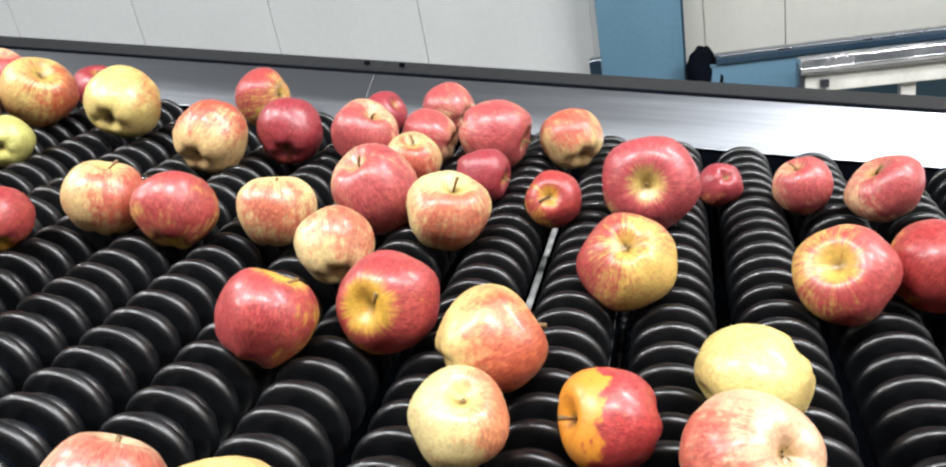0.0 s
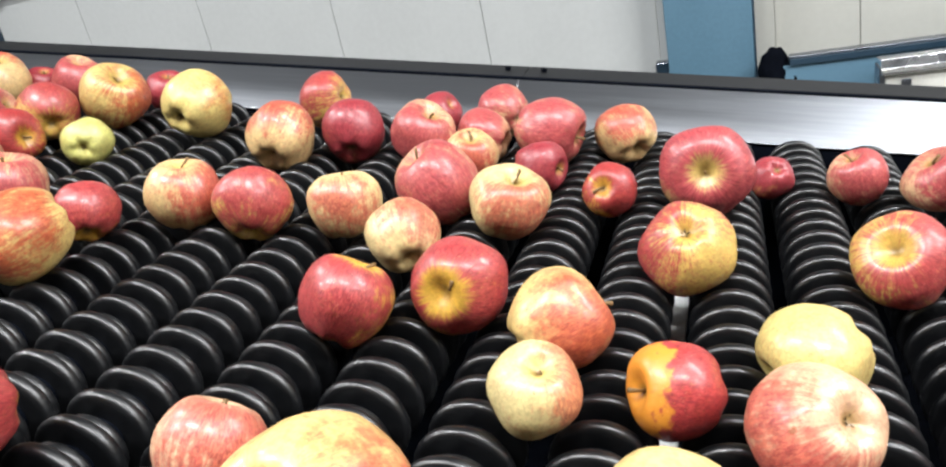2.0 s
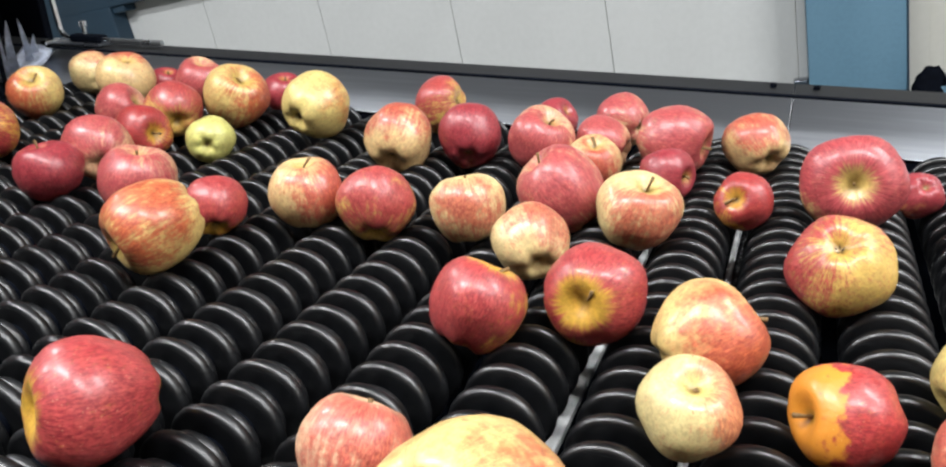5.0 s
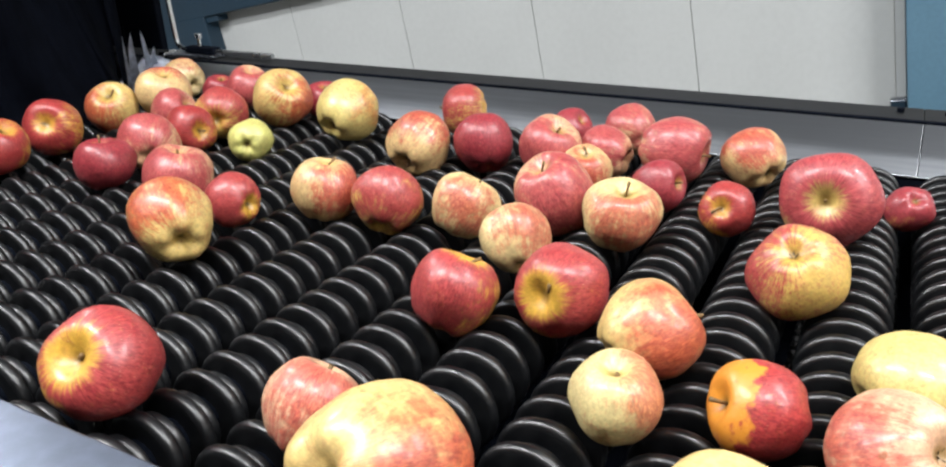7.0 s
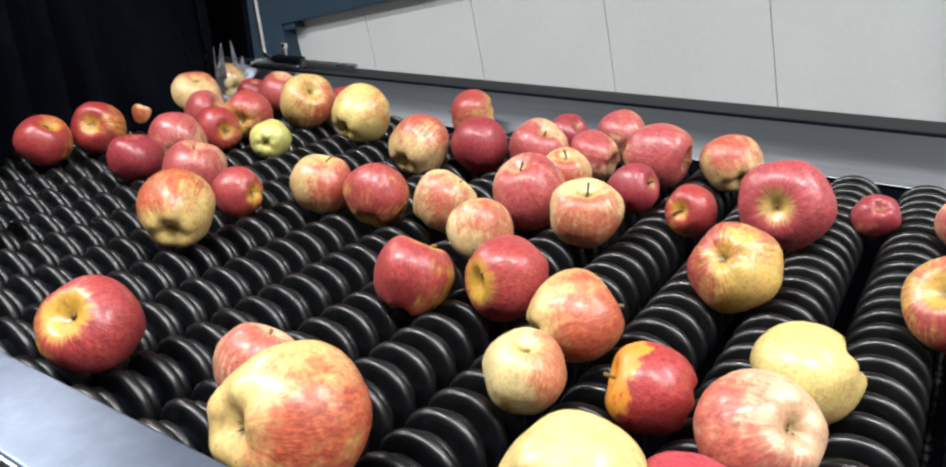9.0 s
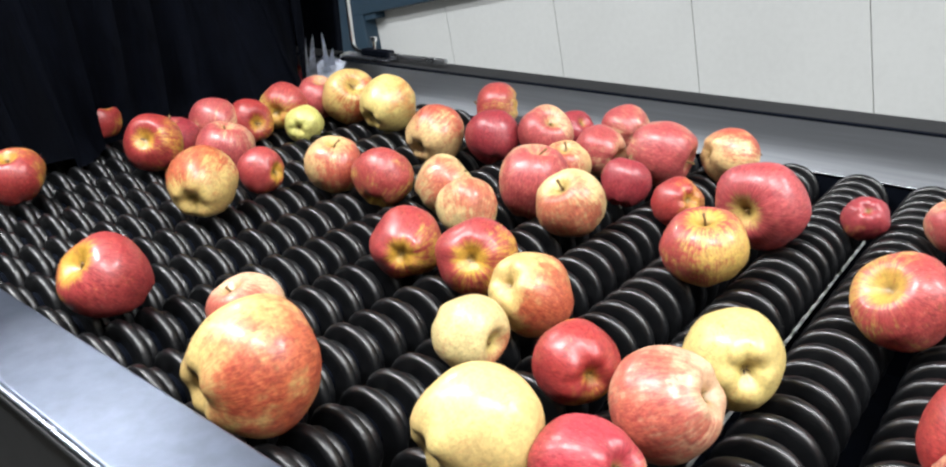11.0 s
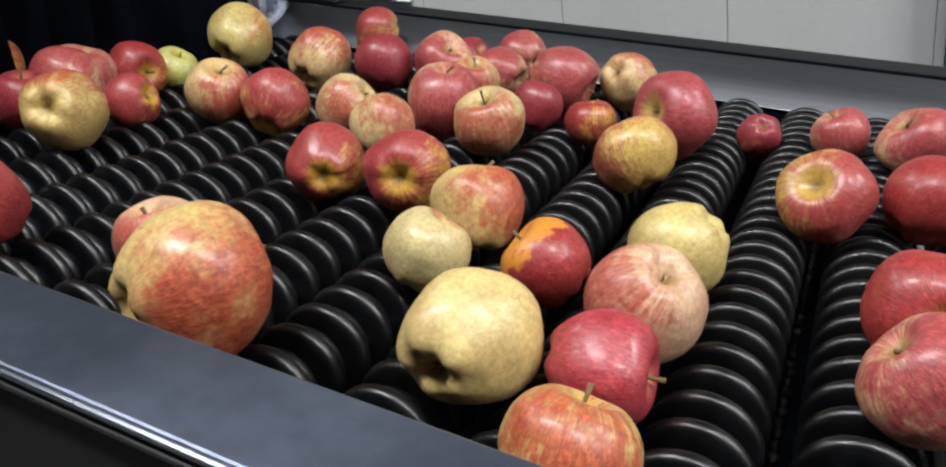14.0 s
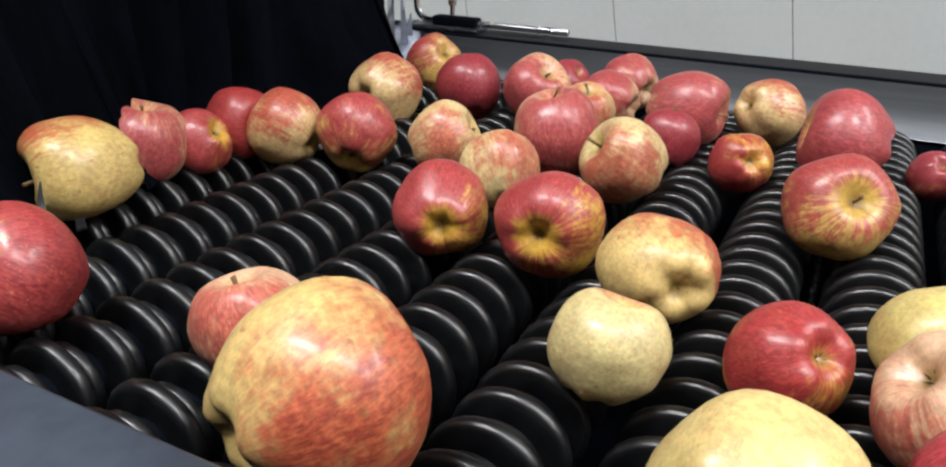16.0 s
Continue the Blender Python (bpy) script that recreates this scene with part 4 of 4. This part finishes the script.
apple("PR", 0.034, 0.036, 1.03, "f", (4, -0.612, 0.501, 0.14, 0.13, 0.98), (8, -0.608, 0.500, 0.14, 0.13, 0.98), (11.5, -0.608, 0.502, 0.14, 0.13, 0.98), (12.5, -0.610, 0.492, 0.14, 0.13, 0.98), (14, -0.596, 0.493, 0.14, 0.13, 0.98), (15, -0.561, 0.475, 0.14, 0.13, 0.98), (15.5, -0.544, 0.454, 0.14, 0.13, 0.98), (16, -0.498, 0.422, 0.14, 0.13, 0.98))
apple("W", 0.028, 0.033, 1.03, "f", (4, -0.739, 0.506, -0.16, -0.09, 0.98), (8, -0.744, 0.513, -0.02, 0.06, 1.00), (11.5, -0.726, 0.502, 0.04, -0.03, 1.00), (12.5, -0.662, 0.442, 0.04, -0.03, 1.00), (14, -0.580, 0.417, 0.04, -0.03, 1.00), (14.75, -0.700, 0.470, 0.04, -0.03, 1.00), (16, -0.700, 0.470, 0.04, -0.03, 1.00))
apple("PR", 0.035, 0.036, 1.03, "f", (4, -0.732, 0.565, -0.73, 0.63, 0.27), (8, -0.746, 0.580, -0.73, 0.63, 0.27), (11.5, -0.727, 0.568, -0.73, 0.63, 0.27), (12.5, -0.656, 0.490, -0.73, 0.63, 0.27), (14, -0.589, 0.471, -0.73, 0.63, 0.27), (14.75, -0.740, 0.550, -0.73, 0.63, 0.27), (16, -0.740, 0.550, -0.73, 0.63, 0.27))
apple("R", 0.038, 0.037, 1.03, "f", (8, -0.914, 0.570, 0.56, -0.71, 0.43), (11.5, -0.697, 0.459, 0.56, -0.71, 0.43))
apple("R", 0.030, 0.032, 1.03, "f", (4, -0.745, 0.641, 0.97, -0.23, 0.12), (8, -0.761, 0.658, 0.97, -0.23, 0.12), (11.5, -0.711, 0.614, 0.97, -0.23, 0.12), (12.5, -0.640, 0.547, 0.97, -0.23, 0.12), (14, -0.584, 0.556, 0.97, -0.23, 0.12), (15, -0.522, 0.523, 0.97, -0.23, 0.12), (16, -0.480, 0.514, 0.97, -0.23, 0.12))
apple("G", 0.022, 0.028, 1.03, "d", (4, -0.669, 0.666, -0.49, 0.87, -0.01), (8, -0.671, 0.671, -0.49, 0.87, -0.01), (11.5, -0.661, 0.668, -0.49, 0.87, -0.01), (12.5, -0.637, 0.638, -0.49, 0.87, -0.01), (14, -0.579, 0.606, 0.43, 0.07, 0.90), (15, -0.532, 0.574, 0.43, 0.07, 0.90), (16, -0.461, 0.545, 0.43, 0.07, 0.90))
apple("YR", 0.043, 0.042, 1.08, "r", (4, -0.718, 0.776, 0.59, -0.16, 0.79), (8, -0.729, 0.801, 0.70, -0.30, 0.65), (11.5, -0.663, 0.761, 0.70, -0.30, 0.65), (12.5, -0.610, 0.705, 0.70, -0.30, 0.65), (14, -0.750, 0.750, 0.70, -0.30, 0.65), (16, -0.750, 0.750, 0.70, -0.30, 0.65))
apple("PY", 0.038, 0.037, 1.03, "u", (4, -0.761, 0.710, -0.72, 0.62, 0.31), (8, -0.761, 0.713, -0.47, 0.88, 0.06), (11.5, -0.714, 0.676, -0.47, 0.88, 0.06), (12.5, -0.612, 0.596, -0.47, 0.88, 0.06), (14, -0.800, 0.660, -0.47, 0.88, 0.06), (16, -0.800, 0.660, -0.47, 0.88, 0.06))
apple("P", 0.047, 0.040, 1.03, "u", (4, -0.925, 0.798, 0.31, -0.04, 0.95), (8, -0.903, 0.736, 0.31, -0.04, 0.95))
apple("YR", 0.033, 0.036, 1.03, "f", (4, -1.041, 0.743, 0.44, -0.46, 0.77), (8, -0.937, 0.681, 0.44, -0.46, 0.77))
apple("PR", 0.037, 0.035, 1.08, "f", (0, -0.845, 0.855, 0.29, -0.06, 0.95), (8, -0.845, 0.855, 0.29, -0.06, 0.95), (11.5, -0.716, 0.744, 0.29, -0.06, 0.95), (12.5, -0.735, 0.748, 0.29, -0.06, 0.95), (14, -0.785, 0.765, 0.29, -0.06, 0.95), (15, -0.785, 0.765, 0.29, -0.06, 0.95), (16, -0.785, 0.765, 0.29, -0.06, 0.95))
apple("PR", 0.035, 0.033, 1.03, "f", (0, -0.838, 0.700, 0.84, 0.33, 0.44))
apple("YP", 0.036, 0.034, 1.03, "u", (4, -1.059, 0.861, -0.95, 0.22, 0.23), (8, -1.006, 0.885, -0.95, 0.22, 0.23))
apple("R", 0.037, 0.035, 1.03, "f", (8, -0.895, 0.482, 0.54, 0.25, 0.81))
apple("W", 0.028, 0.030, 1.03, "f", (0, -0.705, 0.863, 0.23, -0.11, 0.97), (8, -0.705, 0.863, 0.23, -0.11, 0.97), (11.5, -0.654, 0.812, 0.23, -0.11, 0.97), (12.5, -0.645, 0.803, 0.23, -0.11, 0.97), (14, -0.645, 0.803, 0.23, -0.11, 0.97), (15, -0.645, 0.803, 0.23, -0.11, 0.97), (16, -0.645, 0.803, 0.23, -0.11, 0.97))
apple("YR", 0.029, 0.030, 1.03, "f", (12.5, 0.070, 0.198, 0.03, 0.51, 0.86), (14, 0.065, 0.195, 0.03, 0.51, 0.86))
apple("R", 0.036, 0.034, 1.03, "f", (0, -0.711, 0.296, 0.24, -0.19, 0.95))
apple("W", 0.029, 0.028, 1.03, "f", (0, -0.906, 0.855, 0.29, -0.06, 0.96))
apple("R", 0.034, 0.036, 0.99, "f", (12, 0.212, 0.393, 0.15, -0.95, 0.29), (12.5, 0.213, 0.412, 0.00, -0.98, 0.20), (13.5, 0.210, 0.388, 0.13, -0.98, 0.14), (14, 0.204, 0.386, 0.21, -0.94, 0.26))
apple("PR", 0.028, 0.033, 1.03, "f", (12, 0.215, 0.342, -0.84, -0.28, 0.47), (12.5, 0.212, 0.349, -0.82, -0.33, 0.46), (13.5, 0.206, 0.331, -0.85, -0.00, 0.53), (14, 0.203, 0.327, -0.77, -0.04, 0.63))
apple("P", 0.030, 0.028, 1.05, "f", (4, -0.223, 0.705, 0.10, -0.30, 0.95), (8, -0.234, 0.702, 0.10, -0.30, 0.95), (11.5, -0.231, 0.692, 0.10, -0.30, 0.95), (12.5, -0.234, 0.703, 0.10, -0.30, 0.95), (14, -0.241, 0.727, 0.10, -0.30, 0.95), (15, -0.247, 0.731, 0.10, -0.30, 0.95), (16, -0.236, 0.729, 0.10, -0.30, 0.95))

for k in range(-22, 21):
    roller(k)


def motions():
    for ob, rows in MOVING:
        walk(ob, rows)


motions()
